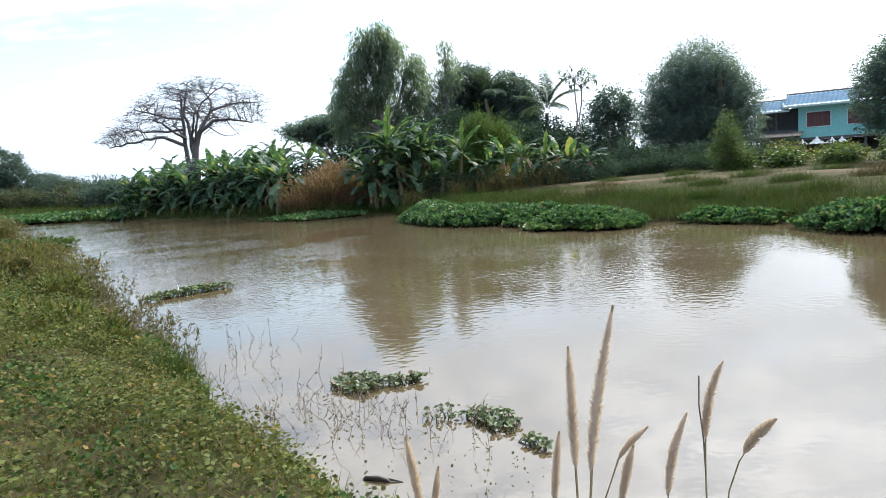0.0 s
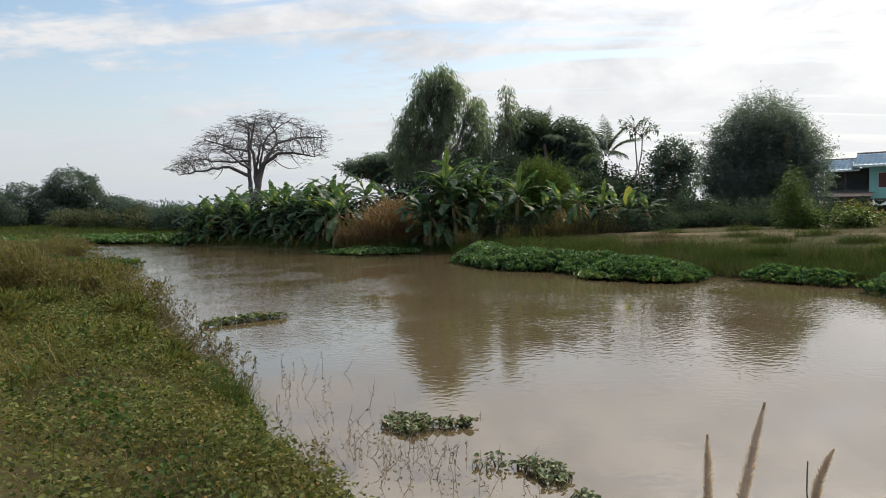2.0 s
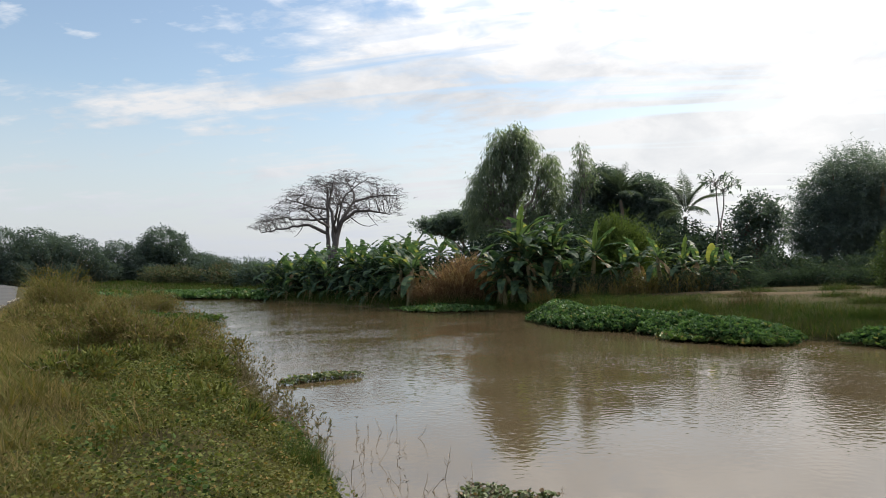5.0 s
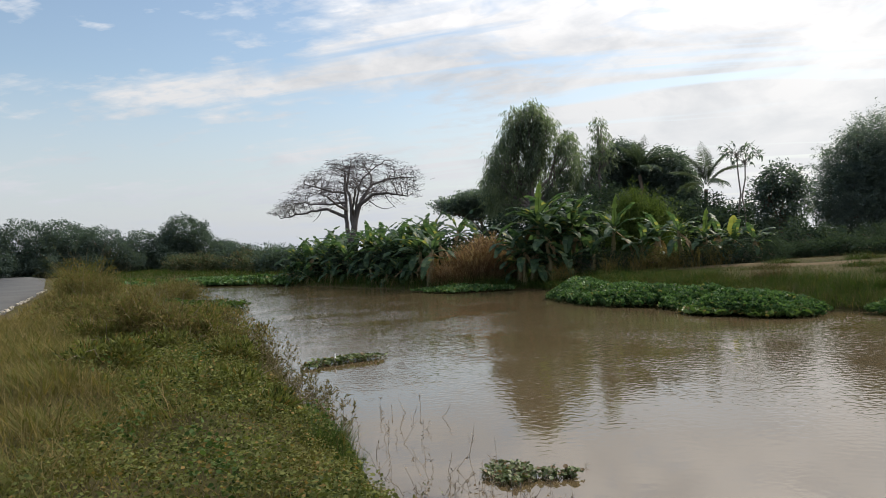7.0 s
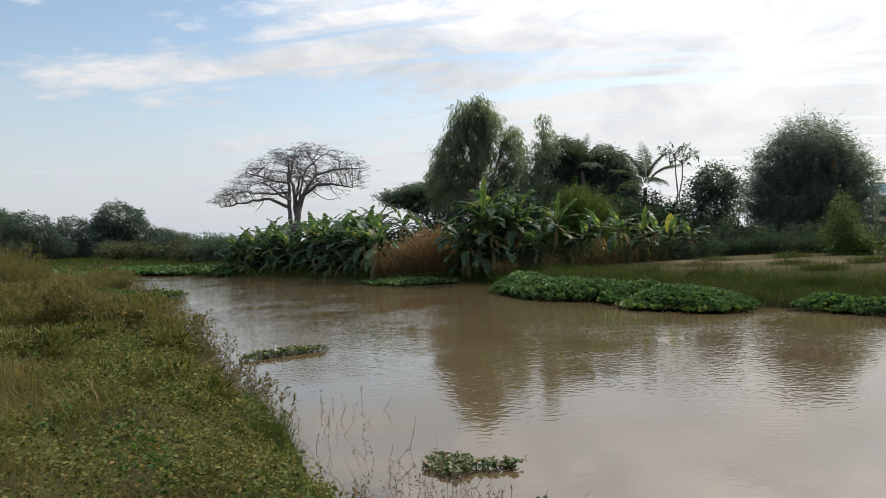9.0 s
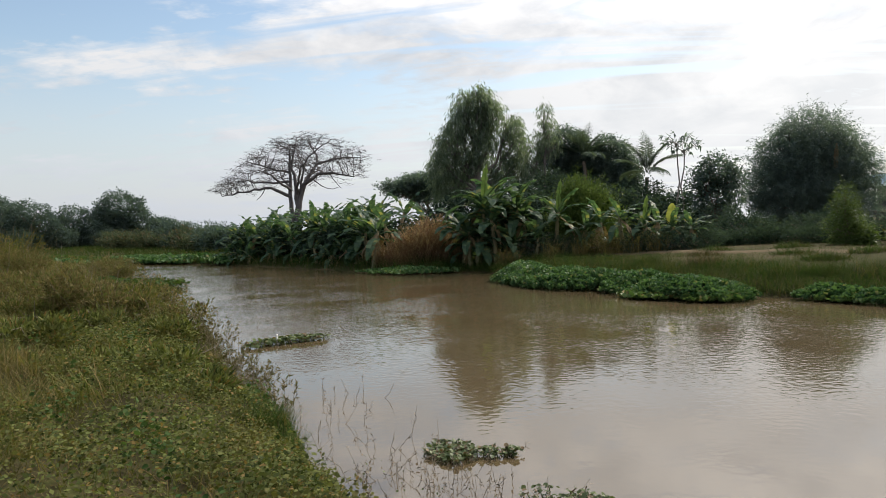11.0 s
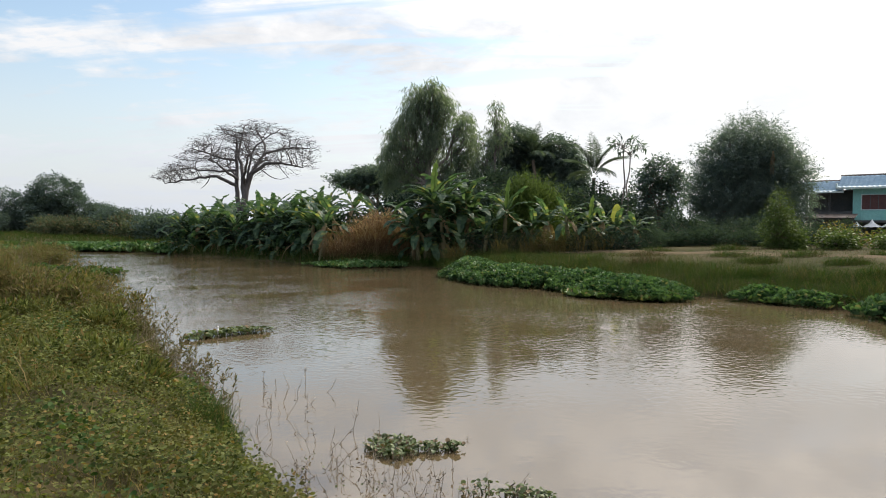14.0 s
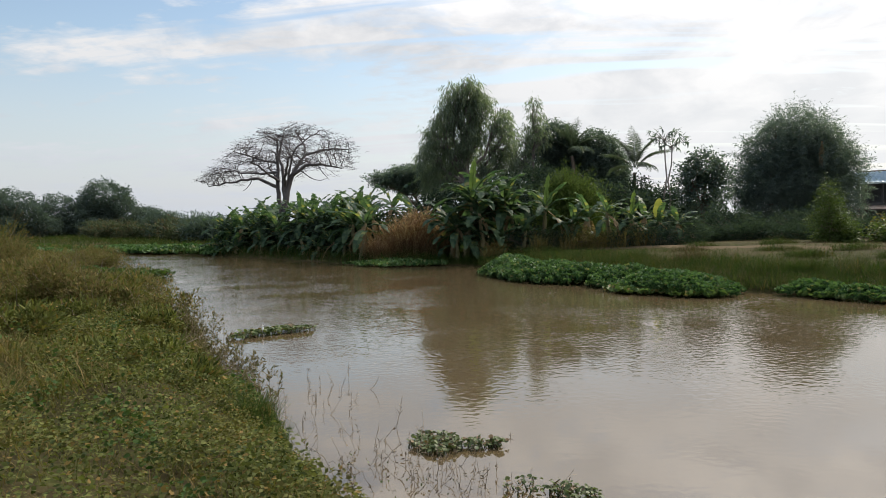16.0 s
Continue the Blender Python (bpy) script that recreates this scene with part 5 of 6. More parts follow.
bed("floating_leaves", [(-0.95, 4.6), (-0.8, 5.6), (-0.2, 5.2), (0.7, 4.4), (1.1, 3.7), (0.9, 3.2), (0.2, 3.3), (-0.3, 3.9)], 150, 0.017, 0.003, 0.012, M_RAFT, "scattered small leaves floating among dead stems")

# ---- dead stems standing in the shallow water ----


def dead_stem(x, y, h, seed, twigs=5):
    rng = np.random.default_rng(seed)
    top = thing("dead_weed", (x, y, -0.12), "thin dead brown weed standing in shallow water", "weed", "dead weeds in the water")
    tip = np.array([rng.normal(0, 0.65) * h, rng.normal(0, 0.5) * h, h * rng.uniform(0.75, 1.05) + 0.12])
    way = bent((0, 0, 0), tip, rng, 0.035, 6)
    tw = [tube(way, np.linspace(0.0028, 0.0012, 6), 4)]
    for k in range(twigs):
        p = way[rng.integers(2, 5)] * rng.uniform(0.8, 1.0)
        q = p + np.array([rng.normal(0, 0.5), rng.normal(0, 0.4), rng.uniform(-0.1, 0.8)]) * h * rng.uniform(0.15, 0.4)
        tw.append(tube(bent(p, q, rng, 0.1, 4, rng.uniform(-0.1, 0.2)), [0.0019, 0.0016, 0.0013, 0.0009], 4))
    part("stalk", mesh_np("stalk", *join(*tw), M_STEM, True), top)
    lf = int(rng.integers(3, 10))
    P = np.array([way[rng.integers(2, 6)] * rng.uniform(0.75, 1.0) for _ in range(lf)])
    part("foliage", mesh_np("foliage", *scatter(P, rng.normal(0, 1, (lf, 3)) + np.array([0, 0, 0.3]), rng.normal(0, 1, (lf, 3)), rng.uniform(0.018, 0.045, lf), *LANCE), M_STEM), top)


rng = np.random.default_rng(90)
for k, (x, y, h, t) in enumerate([(-0.70, 4.80, 0.68, 5), (-0.60, 4.72, 0.42, 4), (-0.94, 6.48, 0.30, 2), (-1.15, 6.3, 0.42, 2), (-0.61, 5.36, 0.30, 4), (-0.23, 4.97, 0.34, 4), (-0.35, 4.25, 0.22, 3), (-0.47, 5.94, 0.28, 3)]):
    dead_stem(x, y, h, 400 + k, t)
for k in range(44):
    u = rng.uniform(0, 1)
    x, y = -0.65 + 1.45 * u + rng.normal(0, 0.20), 5.15 - 1.1 * u + rng.normal(0, 0.26)
    if inside(np.array([(x, y)]), RIVER)[0]:
        dead_stem(x, y, rng.uniform(0.06, 0.27), 420 + k, int(rng.integers(1, 5)))
for k in range(32):
    x, y = -0.20 + rng.normal(0, 0.28), 5.0 + rng.normal(0, 0.28)
    if inside(np.array([(x, y)]), RIVER)[0]:
        dead_stem(x, y, rng.uniform(0.05, 0.16), 520 + k, int(rng.integers(3, 7)))
for k in range(14):
    x, y = -1.35 + rng.normal(0, 0.25), 6.9 + rng.uniform(-0.9, 0.9)
    if inside(np.array([(x, y)]), RIVER)[0]:
        dead_stem(x, y, rng.uniform(0.08, 0.28), 500 + k, 2)

log = thing("log", (0.06, 3.62, 0.0), "dark wet log floating near the bank", "log", rz=-28)
part("wood", mesh_np("wood", *join(tube([(-0.12, 0, 0.004), (-0.10, 0, 0.012), (-0.02, 0.006, 0.016), (0.04, 0.002, 0.011), (0.06, 0.0, 0.004)], [0.003, 0.011, 0.014, 0.010, 0.003], 6), tube([(-0.02, 0.004, 0.012), (0.06, 0.016, 0.010), (0.13, 0.020, 0.002)], [0.010, 0.008, 0.002], 5)), M_LOG), log)

stick = thing("driftwood", on_bank(3.4, 28.6), "pale weathered piece of wood on the bare bank", "driftwood", rz=20)
part("wood", mesh_np("wood", *tube([(-0.35, 0, 0.03), (-0.1, 0.02, 0.07), (0.15, 0, 0.10), (0.4, 0.02, 0.24)], [0.03, 0.045, 0.04, 0.015], 7), M_RUBBLE, True), stick)
bottle = thing("bottle", (-3.02, 11.05, -0.04), "small white plastic bottle standing in the floating raft", "bottle")
part("body", mesh_np("body", *tube([(0, 0, -0.03), (0, 0, -0.025), (0, 0, 0.12), (0.002, 0, 0.15), (0.003, 0, 0.165), (0.003, 0, 0.19)], [0.003, 0.020, 0.020, 0.014, 0.008, 0.008], 12), M_CLOTH, True), bottle)
part("cap", mesh_np("cap", *tube([(0.003, 0, 0.188), (0.003, 0, 0.190), (0.003, 0, 0.208), (0.003, 0, 0.210)], [0.002, 0.010, 0.010, 0.002], 12), M_CLOTH, True), bottle)

# ---- plumed grass in front of the camera ----


def plume_grass(points, plume, seed, fat=1.0, dark=False):
    """One stalk from the ground through the points (top first); the first 'plume' of them carry a bristly spike."""
    rng = np.random.default_rng(seed)
    pts = np.array(points[::-1], float)
    foot = pts[0] + np.array([rng.normal(0, 0.02), rng.normal(0, 0.02), 0])
    foot[2] = height(foot[None, :2])[0]
    top = thing("fountain_grass", tuple(foot), "straw-coloured grass stalk with a bristly plume", "grass", "plumed grass stalks")
    way = np.concatenate([[foot], [foot * 0.5 + pts[0] * 0.5 + np.array([0.006, 0, 0])], pts]) - foot
    t = np.concatenate([[0], np.cumsum(np.linalg.norm(np.diff(way, axis=0), axis=1))])
    L = t[-1]

    def along(s):
        # smooth between the points
        raw = np.stack([np.interp(s, t, way[:, k]) for k in range(3)], -1)
        lo = np.stack([np.interp(np.clip(s - 0.03, 0, L), t, way[:, k]) for k in range(3)], -1)
        hi_ = np.stack([np.interp(np.clip(s + 0.03, 0, L), t, way[:, k]) for k in range(3)], -1)
        return raw * 0.5 + (lo + hi_) * 0.25

    s = np.linspace(0, L, 26)
    part("stalk", mesh_np("stalk", *tube(along(s), np.linspace(0.0016, 0.0008, 26), 6), M_STEM if dark else M_STRAW, True), top)
    if plume <= 0:
        return
    n = 2600
    q = rng.uniform(0, 1, n)
    c = along(L - plume + q * plume)
    c2 = along(np.minimum(L, L - plume + q * plume + 0.004))
    axis = unit(c2 - c + np.array([0, 0, 1e-6]))
    o = rng.normal(0, 1, (n, 3))
    o = unit(o - axis * (o * axis).sum(1, keepdims=True))
    prof = np.sin(math.pi * np.clip(0.08 + 0.90 * q ** 0.72, 0, 1)) ** 0.62
    P = c + o * (0.0022 * fat * prof * rng.uniform(0.2, 1, n))[:, None]
    U = o * 0.75 + axis * 0.9 + rng.normal(0, 0.15, (n, 3))
    br = scatter(P, U, rng.normal(0, 1, (n, 3)), 0.0080 * fat * prof * rng.uniform(0.5, 1.25, n), [(0, 0.05, 0), (0, -0.05, 0), (0.55, -0.06, 0), (1, 0, 0.05)], [(0, 1, 2, 3)])
    core_s = np.linspace(0, 1, 14)
    core = tube(along(L - plume + core_s * plume), 0.0030 * fat * np.sin(math.pi * np.clip(0.06 + 0.94 * core_s, 0, 1)).clip(0) ** 0.5 + 0.0001, 7)
    part("plume", mesh_np("plume", *join(br, core), M_PLUME), top)


plume_grass([(0.229, 0.332, 1.667), (0.23, 0.332, 1.584), (0.231, 0.331, 1.549)], 0.095, 600, 0.66)
plume_grass([(0.244, 0.279, 1.705), (0.231, 0.283, 1.641), (0.224, 0.286, 1.578)], 0.115, 601, 0.66)
plume_grass([(0.471, 0.559, 1.565), (0.453, 0.569, 1.519), (0.451, 0.57, 1.467), (0.451, 0.57, 1.4)], 0.100, 602, 0.90)
plume_grass([(0.4, 0.501, 1.537), (0.384, 0.508, 1.495), (0.378, 0.511, 1.441)], 0.099, 603, 0.81)
plume_grass([(0.539, 0.564, 1.488), (0.513, 0.581, 1.462), (0.497, 0.59, 1.419), (0.488, 0.595, 1.382)], 0.065, 604, 1.00)
plume_grass([(0.24, 0.401, 1.577), (0.232, 0.404, 1.513)], 0.071, 605, 0.60)
plume_grass([(0.296, 0.345, 1.594), (0.277, 0.352, 1.578), (0.257, 0.359, 1.546)], 0.042, 606, 0.42)
plume_grass([(0.27, 0.318, 1.597), (0.257, 0.322, 1.551)], 0.052, 607, 0.56)
plume_grass([(0.113, 0.346, 1.61), (0.115, 0.346, 1.588), (0.121, 0.345, 1.557)], 0.064, 608, 0.56)
plume_grass([(0.137, 0.345, 1.586), (0.129, 0.345, 1.555)], 0.045, 609, 0.45)
plume_grass([(0.447, 0.572, 1.548), (0.444, 0.573, 1.506), (0.451, 0.57, 1.467), (0.451, 0.57, 1.399)], 0.000, 610, 0.95, True)

# ---- ground cover, near bank ----
rng = np.random.default_rng(101)


def near_land(a, b, x_lo=-40.0):
    def keep(Q):
        d = line_distance(Q, NEAR)
        return (~inside(Q, RIVER)) & (d > a) & (d < b) & (line_distance(Q, NEAR) < line_distance(Q, FAR))
    return keep


def creeper_zone(Q):
    """Where leafy creepers beat the grass."""
    d = line_distance(Q, NEAR)
    edge = 2.15 + 0.5 * ripple(Q, 1.6, 1.0) + 0.10 * np.clip(Q[:, 1] - 5, 0, 6) - 0.16 * np.maximum(Q[:, 1] - 11, 0)
    return np.clip((edge - d) / 0.9, 0, 1) * np.clip((14.5 - Q[:, 1]) / 1.5, 0, 1)


def stuff(name, VF, mat, label, category="plants"):
    return tagged(new(name, mesh_np(name, *VF, mat)), label, category, kind="stuff")


P = ground_points(640000, -9.0, 0.6, 1.5, 14.6, rng, near_land(-1, 4.6))
thick_ = np.clip(0.50 + 0.8 * ripple(P[:, :2], 0.62, 2.5) + 0.6 * ripple(P[:, :2], 0.19, 5.5), 0.42, 1)
P = P[rng.uniform(0, 1, len(P)) < thick_ * creeper_zone(P[:, :2]) ** 0.7 * np.clip(7.5 / np.hypot(P[:, 0], P[:, 1]), 0.3, 1)]
tall_ = 0.04 + 0.19 * np.clip(0.4 + 0.9 * ripple(P[:, :2], 0.13, 4.0), 0, 1) + 0.12 * np.clip(0.4 + ripple(P[:, :2], 0.38, 2.0), 0, 1) + 0.20 * np.clip(ripple(P[:, :2], 0.9, 6.0) + 0.2, 0, 1)
tall_ *= np.clip(0.3 + line_distance(P[:, :2], NEAR) / 0.6, 0.3, 1)
P[:, 2] += tall_ * rng.uniform(0.05, 1, len(P)) ** 0.6
n = len(P)
U = spin(n, rng) + np.array([0, 0, 0.1]) + rng.normal(0, 0.25, (n, 3))
W = np.array([0, -0.1, 0.6]) + rng.normal(0, 0.6, (n, 3))
broad = (ripple(P[:, :2], 0.40, 8.5) + 0.5 * ripple(P[:, :2], 0.15, 1.5) > 0.72) & (rng.uniform(0, 1, n) < 0.5)
size = rng.uniform(0.014, 0.036, n) * np.clip(np.hypot(P[:, 0], P[:, 1]) / 6.5, 0.85, 1.15)
disc = rng.uniform(0, 1, n) < 0.35
a, b = ~broad & disc, ~broad & ~disc
stuff("creeper_leaves", scatter(P[a], U[a], W[a], size[a] * 0.9, *ROUND), M_CREEPER, "low leafy creepers covering the near bank")
stuff("pointed_creeper_leaves", scatter(P[b], U[b], W[b], size[b] * 1.35, *OVAL), M_CREEPER, "pointed leaves of the creepers covering the near bank")
stuff("broad_creeper_leaves", scatter(P[broad] + np.array([0, 0, 0.02]), U[broad], W[broad], size[broad] * 1.35, *ROUND), M_RUNNER, "patches of broader dark green creeper leaves")

P = ground_points(210000, -13, 1.5, 1.6, 15.5, rng, near_land(0.0, 9))
share = 1 - 0.55 * creeper_zone(P[:, :2])
P = P[rng.uniform(0, 1, len(P)) < share * np.clip(1.6 - 0.07 * P[:, 1], 0.35, 1)]
near_road = np.clip((4.2 - line_distance(P[:, :2], ROAD)) / 3, 0, 1)
pick = rng.uniform(0, 1, len(P)) < 0.16 + 0.45 * near_road
bare = 1 - creeper_zone(P[:, :2])
stuff("olive_grass", blades(P[~pick], 0.15 + 0.10 * bare[~pick] + 0.11 * np.clip(ripple(P[~pick][:, :2], 0.5, 3.3) + 0.6 * ripple(P[~pick][:, :2], 0.2, 1.1), -0.6, 1), 0.75, rng, 1.25), M_OLIVE, "olive-green grass on the near bank", "grass")
stuff("dry_grass", blades(P[pick], 0.18 + 0.12 * bare[pick], 0.8, rng, 0.8), M_DRY, "straw-coloured dry grass on the near bank", "grass")
P = ground_points(16000, -5.5, 6.0, -5.0, 2.6, rng, near_land(0.05, 30))
P = P[(line_distance(P[:, :2], ROAD) > 0.25) & (P[:, 0] > -4.3 + 0.63 * (1.6 - P[:, 1]) + 0.1)]
stuff("olive_grass", blades(P, 0.10, 0.9, rng, 1.6, kind=STRAW), M_OLIVE, "short trodden olive grass behind the bank", "grass")
P = ground_points(150000, -34, -7, 13, 44, rng, near_land(0.0, 14))
P = P[line_distance(P[:, :2], ROAD + side * 2.5) > 3.0]
near_road = np.clip((3.5 - line_distance(P[:, :2], ROAD)) / 3, 0, 1)
pick = rng.uniform(0, 1, len(P)) < 0.35 + 0.5 * near_road
stuff("olive_grass", blades(P[~pick], 0.24, 0.8, rng, 2.2), M_OLIVE, "olive-green grass farther along the bank", "grass")
stuff("dry_grass", blades(P[pick], 0.27, 0.7, rng, 2.0), M_DRY, "straw-coloured dry grass along the road", "grass")
P = ground_points(60000, -9, 1.0, 2.2, 14, rng, near_land(0.05, 5.5))
P = P[(ripple(P[:, :2], 0.45, 7.0) + 0.6 * ripple(P[:, :2], 0.17, 3.0) > 0.40 + 0.45 * creeper_zone(P[:, :2]))]
stuff("clump_grass", blades(P, 0.27, 0.7, rng, 0.8), M_OLIVE, "taller olive grass clumps among the creepers", "grass")
# taller green grass hanging over the water's edge
P = ground_points(26000, -7, 2.0, 2.0, 16, rng, near_land(0.0, 0.22))
P = P[np.clip(0.5 + 0.9 * ripple(P[:, :2], 0.55, 9.0), 0.05, 1) > rng.uniform(0, 1, len(P))]
stuff("edge_grass", blades(P, 0.11, 1.0, rng, 1.1), M_GRASS, "green grass fringe at the water's edge", "grass")


def tuft(x, y, n, r, h, mat, label, seed, group, lean=0.6, wide=1.5, name="grass_tuft"):
    return reed_clump(on_bank(x, y), n, r, h, mat, label, seed, group, wide, "grass", name, lean)


tuft(-1.72, 5.75, 1100, 0.25, 0.31, M_GRASS, "lush green grass tuft at the water's edge", 700, "grass tufts", 0.6, 0.8)
tuft(-1.48, 5.4, 700, 0.2, 0.24, M_GRASS, "lush green grass tuft at the water's edge", 701, "grass tufts", 0.6, 0.8)


def scrub(x, y, r, h, seed, mat, inner, label="brown tangled scrub on the near bank"):
    """A lumpy clump: upright dry stalks over a tangle of small leaves."""
    rng = np.random.default_rng(seed)
    c = tuft(x, y, int(420 * r), r, h * 1.15, mat, label, seed, "scrub clumps", 0.7, 0.42, "scrub_clump")
    lobes = [(rng.normal(0, 0.55) * r, rng.normal(0, 0.35) * r, h * rng.uniform(0.35, 0.75), r * rng.uniform(0.25, 0.5), r * 0.4, h * rng.uniform(0.22, 0.36)) for _ in range(9)]
    _, _, pp, DD = crown_points(lobes, 230, 9, rng, 0.045, 0.45, 0.14)
    part("leafage", mesh_np("leafage", *scatter(pp, DD + rng.normal(0, 0.6, pp.shape) + np.array([0, 0, 0.5]), rng.normal(0, 1, pp.shape), rng.uniform(0.05, 0.12, len(pp)), *LANCE), inner), c)
    for _ in range(6):
        p = np.array([rng.normal(0, 0.5) * r, rng.normal(0, 0.4) * r, 0.05])
        q = p + np.array([rng.normal(0, 0.3), rng.normal(0, 0.3), rng.uniform(0.8, 1.35) * h])
        part("stalk", mesh_np("stalk", *tube(bent(p, q, rng, 0.07, 5), np.linspace(0.006, 0.002, 5), 4), M_STEM, True), c, "bare dead stalk")


for k, (x, y, r, h) in enumerate([(-7.9, 12.0, 0.6, 0.55), (-7.1, 11.8, 0.55, 0.62), (-6.4, 11.8, 0.5, 0.58), (-5.8, 11.5, 0.45, 0.50), (-5.3, 11.6, 0.4, 0.52), (-4.85, 11.3, 0.35, 0.42), (-8.8, 13.4, 0.7, 0.6), (-7.6, 13.2, 0.7, 0.62),
                                  (-6.5, 13.0, 0.55, 0.55), (-7.1, 14.6, 0.7, 0.6), (-8.8, 16.2, 0.6, 0.42), (-7.7, 15.7, 0.5, 0.50), (-9.9, 17.4, 0.6, 0.42), (-10.9, 19.0, 0.6, 0.46), (-12.6, 20.6, 0.7, 0.46), (-12.9, 18.2, 0.7, 0.46), (-17.2, 25.6, 0.9, 1.3), (-15.9, 24.6, 0.8, 1.05), (-18.4, 26.8, 0.9, 1.1)]):
    scrub(x, y, r, h * (0.95, 1.4, 1.05, 1.2, 0.85)[k % 5], 710 + k, M_SCRUB, M_SCRUB if k % 4 else M_OLIVE)
for k, (x, y, r, h) in enumerate([(-12.7, 24.9, 0.7, 0.6), (-13.6, 26.0, 0.9, 0.7), (-14.6, 27.6, 1.0, 0.75), (-16.0, 29.4, 1.2, 0.8)]):
    scrub(x, y, r, h, 880 + k, M_WEED, M_SCRUB, "dark russet weeds where the bank turns")
for k, (x, y, r, h) in enumerate([(-5.9, 10.7, 0.45, 0.28), (-4.6, 10.2, 0.35, 0.26), (-3.9, 7.4, 0.45, 0.24), (-3.2, 6.9, 0.40, 0.24), (-4.9, 7.6, 0.45, 0.28), (-2.4, 6.2, 0.3, 0.2)]):
    scrub(x, y, r, h, 890 + k, M_OLIVE, M_CREEPER, "low olive weed clump among the creepers")
def weed(x, y, n, r, h, label, seed):
    """Branching dry stalks with small narrow leaves and seed heads."""
    rng = np.random.default_rng(seed)
    top = thing("weed", on_bank(x, y), label, "weed", "weeds at the water's edge")
    st, P, U = [], [], []
    for _ in range(n):
        p = np.array([rng.normal(0, 0.5) * r, rng.normal(0, 0.5) * r, -0.04])
        q = p + np.array([rng.normal(0.12, 0.25) * h, rng.normal(0, 0.25) * h, h * rng.uniform(0.5, 1.2)])
        way = bent(p, q, rng, 0.05, 5)
        st.append(tube(way, np.linspace(0.0035, 0.0015, 5), 3))
        for _ in range(3):
            a = way[rng.integers(1, 5)]
            b = a + np.array([rng.normal(0, 0.3), rng.normal(0, 0.3), rng.uniform(0.1, 0.5)]) * h * 0.4
            st.append(tube([a, (a + b) / 2 + rng.normal(0, 0.01, 3), b], [0.002, 0.0016, 0.001], 3))
            for _ in range(4):
                P.append(a + (b - a) * rng.uniform(0.2, 1.0))
                U.append(b - a + rng.normal(0, 0.08, 3))
        for _ in range(5):
            P.append(way[-1] + (way[-2] - way[-1]) * rng.uniform(0, 0.5))
            U.append(way[-1] - way[-2] + rng.normal(0, 0.05, 3))
    tagged(part("stalk", mesh_np("stalk", *join(*st), M_STEM, True), top), "thin branching dry stalks", kind="stuff")
    part("foliage", mesh_np("foliage", *scatter(P, U, rng.normal(0, 1, (len(P), 3)), rng.uniform(0.03, 0.075, len(P)), *LANCE), M_WEED), top)


for k, (x, y, r, h) in enumerate([(-5.75, 12.95, 0.35, 0.55), (-5.35, 12.55, 0.35, 0.5), (-4.35, 10.95, 0.3, 0.5), (-3.85, 10.35, 0.35, 0.55), (-4.9, 12.0, 0.3, 0.45), (-2.95, 8.75, 0.2, 0.45), (-2.3, 7.55, 0.2, 0.4)]):
    weed(x, y, 22, r, h * 0.95, "bushy dry weeds at the water's edge", 900 + k)
for k, (x, y, n, r, h) in enumerate([(-3.3, 6.5, 320, 0.30, 0.22), (-3.9, 6.1, 320, 0.34, 0.24), (-4.7, 6.6, 420, 0.42, 0.34), (-5.4, 9.0, 360, 0.42, 0.34), (-2.6, 7.2, 260, 0.25, 0.2), (-3.45, 8.6, 500, 0.45, 0.36), (-4.5, 11.0, 500, 0.5, 0.40), (-22.5, 33.5, 700, 1.3, 1.25), (-24.0, 36.0, 600, 1.3, 1.1)]):
    tuft(x, y, n, r, h, M_SCRUB if k != 2 else M_DRY, "dark dry tuft among the creepers" if k < 7 else "tall dry grass beside the road", 730 + k, "scrub clumps", 0.8, 1.3, "scrub_clump")
for k in range(20):
    u = k / 19
    y = 6.3 + 7.6 * u + rng.normal(0, 0.1)
    x = float(np.interp(y, NEAR[:, 1], NEAR[:, 0])) - rng.uniform(0.02, 0.22)
    weed(x, y, 7 + k % 5, 0.16, rng.uniform(0.22, 0.48) * (0.8 + 0.4 * u), "thin brown weeds leaning over the water", 750 + k)

# ---- footpath along the top of the far bank ----
FOOTPATH = np.array([(2.2, 28.9), (4.2, 28.3), (6.4, 26.8), (8.6, 25.4), (10.8, 23.6), (13.2, 21.4), (16.2, 18.6), (20.0, 15.6), (27.0, 11.0)])
run = np.linspace(0, len(FOOTPATH) - 1, 160)
mid = np.stack([np.interp(run, range(len(FOOTPATH)), FOOTPATH[:, k]) for k in range(2)], -1)
cross = unit(np.gradient(mid, axis=0))
cross = np.stack([-cross[:, 1], cross[:, 0]], -1)
rows = []
for q in np.linspace(-1, 1, 7):
    e = mid + cross * (q * (0.55 + 0.16 * ripple(mid, 0.7, 4.0 + 3.0 * (q > 0))))[:, None]
    rows.append(np.concatenate([e, (height(e) + 0.035 * (1 - q * q) - 0.02 * abs(q) + 0.012)[:, None]], 1))
pv = np.stack(rows, 1).reshape(-1, 3)
j = np.arange(len(pv)).reshape(len(run), 7)
tagged(new("footpath", mesh_np("footpath", pv, np.stack([j[:-1, :-1], j[:-1, 1:], j[1:, 1:], j[1:, :-1]], -1).reshape(-1, 4)[:, ::-1], M_PATH, True)), "trodden bare earth footpath along the far bank", "path", kind="structure")

# ---- ground cover, far bank ----
rng = np.random.default_rng(111)


def far_land(a, b):
    def keep(Q):
        d = line_distance(Q, FAR)
        return (~inside(Q, RIVER)) & (d > a) & (d < b) & (d < line_distance(Q, NEAR))
    return keep


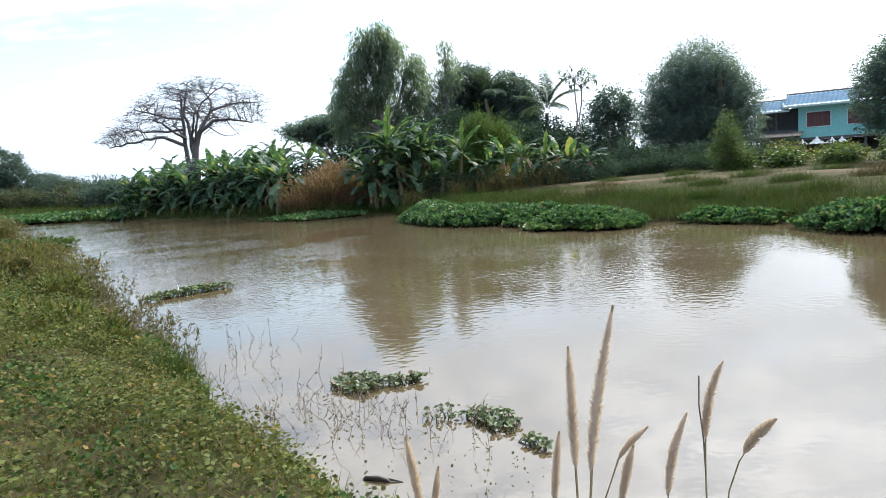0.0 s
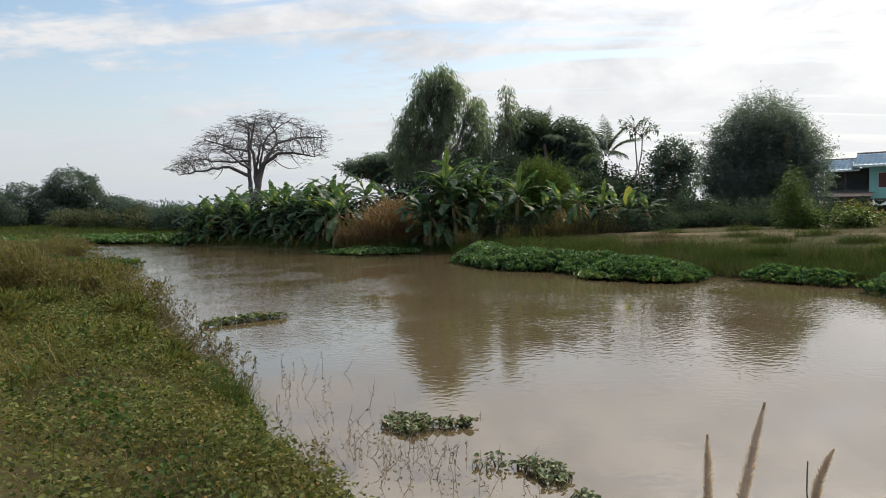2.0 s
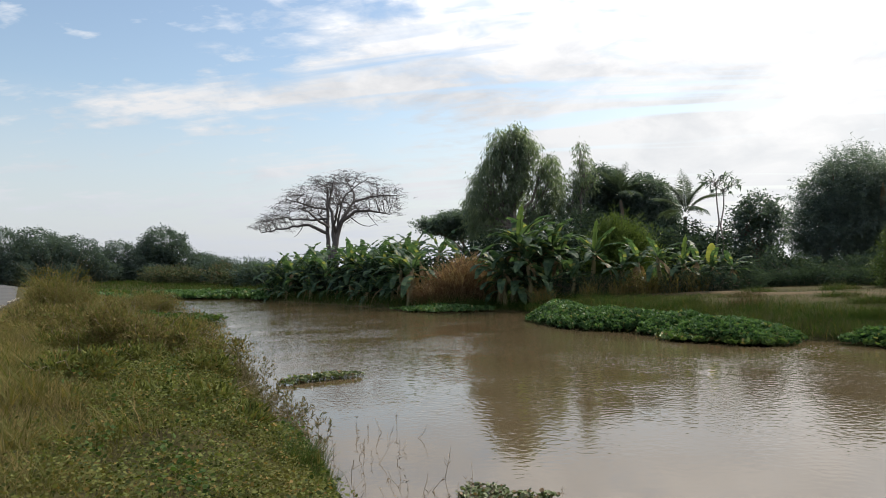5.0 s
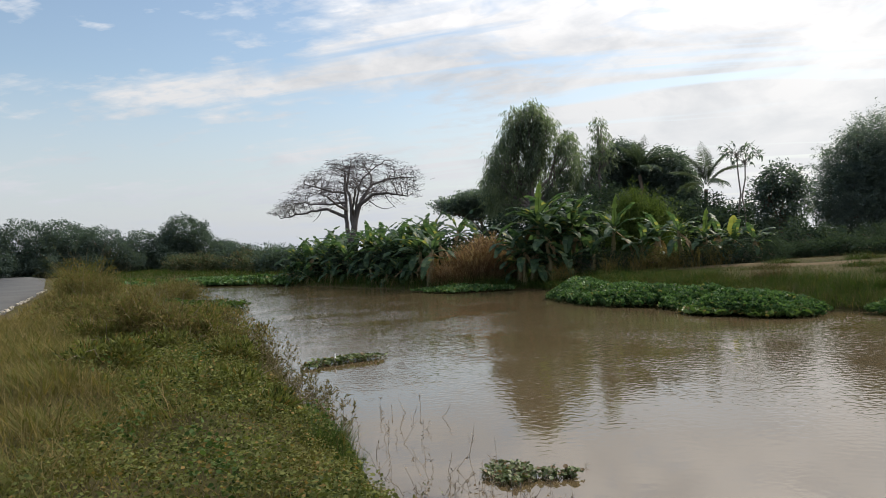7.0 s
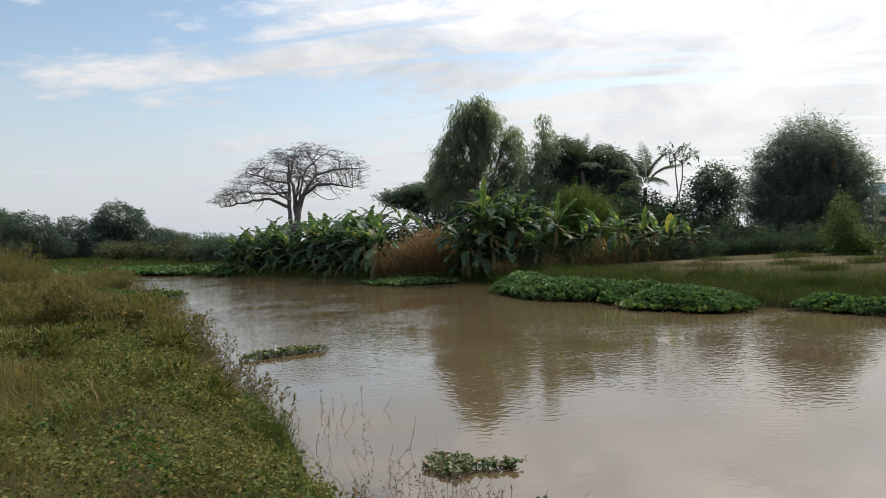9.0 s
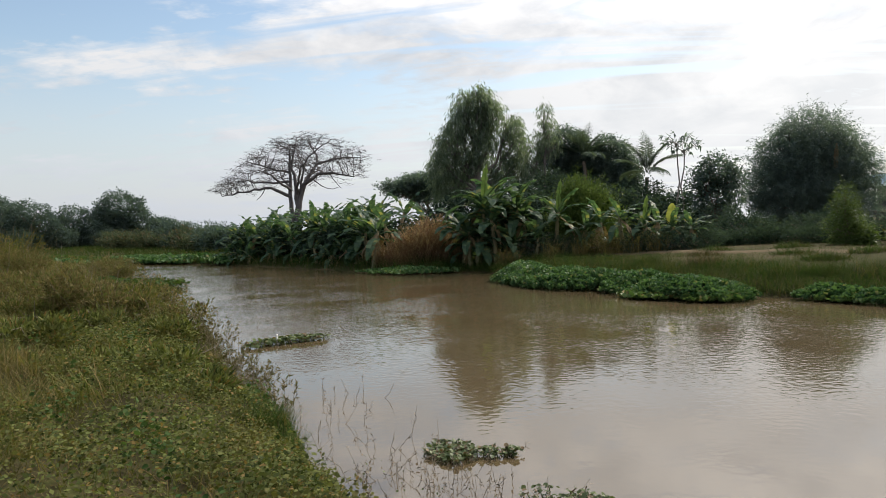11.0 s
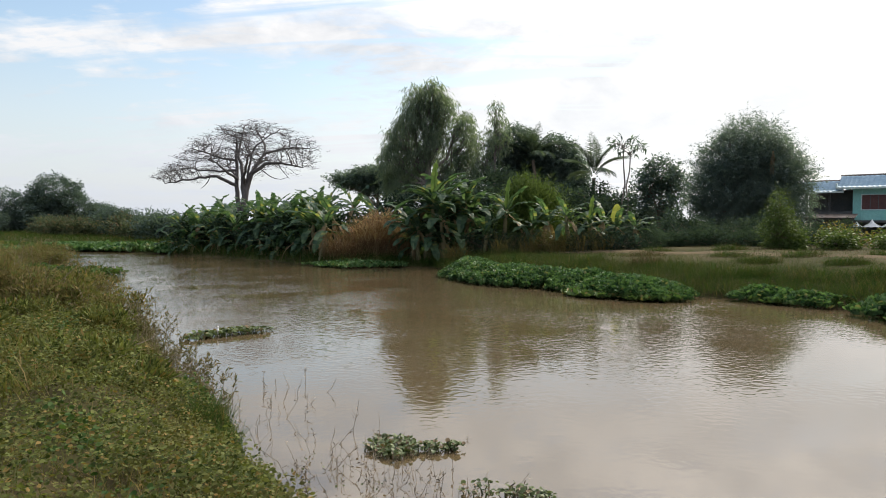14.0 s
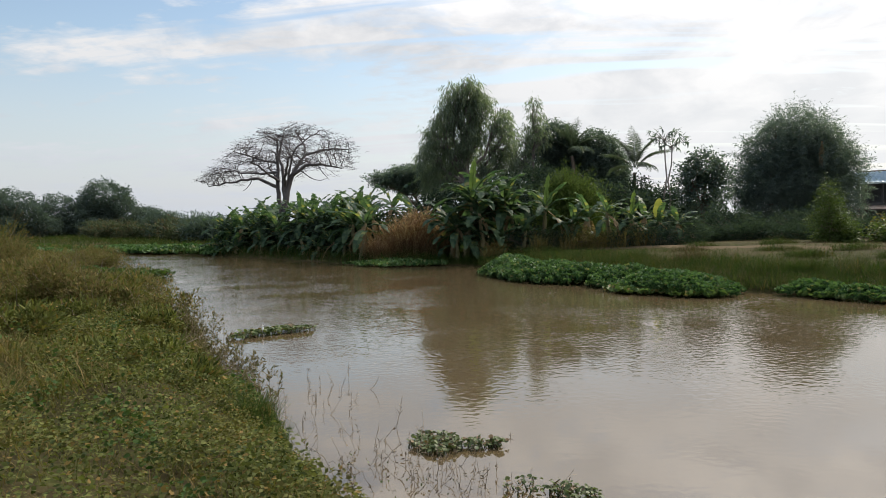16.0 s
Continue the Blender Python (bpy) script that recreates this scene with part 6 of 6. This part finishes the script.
P = ground_points(280000, -1, 19, 7, 30, rng, far_land(-0.1, 8))
d = line_distance(P[:, :2], FAR) + 0.7 * ripple(P[:, :2], 0.9, 1.0)
P = P[(rng.uniform(0, 1, len(P)) < np.clip(1.5 - d / 4.0, 0, 1)) & (line_distance(P[:, :2], FOOTPATH) > 0.5)]
d = line_distance(P[:, :2], FAR)
stuff("bank_grass", blades(P, 0.16 + 0.22 * np.clip((4.0 - d) / 2, 0, 1) + 0.10 * ripple(P[:, :2], 0.6, 2.0), 0.9, rng, 0.9, (-0.2, -0.25, 0)), M_FARGRASS, "dark green grass sloping down to the river", "grass")
P = ground_points(150000, -1, 28, 8, 34, rng, far_land(1.8, 18))
d = line_distance(P[:, :2], FAR)
clump = ripple(P[:, :2], 0.8, 3.0) + 0.6 * ripple(P[:, :2], 0.31, 7.0)
stay = (clump > -0.7) & ((line_distance(P[:, :2], FOOTPATH) > 0.5) | (rng.uniform(0, 1, len(P)) < 0.12))
P, d, clump = P[stay], d[stay], clump[stay]
pick = rng.uniform(0, 1, len(P)) < np.clip(0.28 + 0.15 * (d - 3.2) - 0.45 * clump, 0, 0.9)
stuff("dry_grass", blades(P[pick], 0.10 + 0.05 * np.clip(clump[pick], 0, 1), 1.6, rng, 1.3), M_FARDRY, "short parched grass on top of the far bank", "grass")
stuff("olive_grass", blades(P[~pick], 0.10 + 0.14 * np.clip(clump[~pick], 0, 1), 1.3, rng, 1.2), M_FARGRASS, "short olive grass on top of the far bank", "grass")
P = ground_points(80000, -26, 1.4, 26, 52, rng, far_land(-0.15, 2.4))
stuff("bank_grass", blades(P, 0.52, 0.45, rng, 1.1, kind=STRAW), M_FARGRASS, "tall dark green grass under the banana plants", "grass")
P = ground_points(50000, -60, -16, 40, 95, rng, far_land(0.0, 30))
stuff("bank_grass", blades(P, 0.4, 0.6, rng, 3.5, kind=STRAW), M_FARGRASS, "green grass on the river bend", "grass")
for k, (x, y, r, h) in enumerate([(7.6, 20.5, 0.8, 0.42), (10.6, 19.4, 0.9, 0.40), (9.6, 17.6, 0.8, 0.36), (12.5, 18.2, 0.9, 0.40), (14.5, 17.4, 1.0, 0.45), (6.4, 22.2, 0.6, 0.34), (11.6, 15.6, 0.8, 0.4), (13.8, 14.2, 0.8, 0.4), (8.4, 22.8, 0.9, 0.32), (11.0, 22.0, 1.0, 0.34), (13.0, 21.0, 1.1, 0.38), (15.4, 20.4, 1.0, 0.36), (17.5, 18.6, 1.2, 0.4), (9.6, 24.8, 0.8, 0.3), (12.2, 24.4, 0.9, 0.34), (5.6, 24.4, 0.6, 0.28)]):
    tuft(x, y, 900, r * 0.75, h * 1.05, M_FARGRASS if k % 4 else M_FARDRY, "low grassy hummock on the far bank", 800 + k, "grassy hummocks", 0.9, 1.0, "grass_tuft")
for k, (x, y) in enumerate([(4.0, 27.2), (5.0, 27.0), (6.2, 26.7), (7.0, 26.4), (7.9, 26.2), (5.6, 27.4)]):
    tuft(x, y, 130, 0.5, 0.95, M_DRY, "pale dry stalks under the banana plants", 820 + k, "dry stalks", 0.35, 0.6, "dry_stalks")
tuft(2.6, 26.9, 60, 0.25, 0.35, M_DRY, "small straw tuft on the bare bank", 830, "dry stalks", 0.6, 1.6, "dry_stalks")
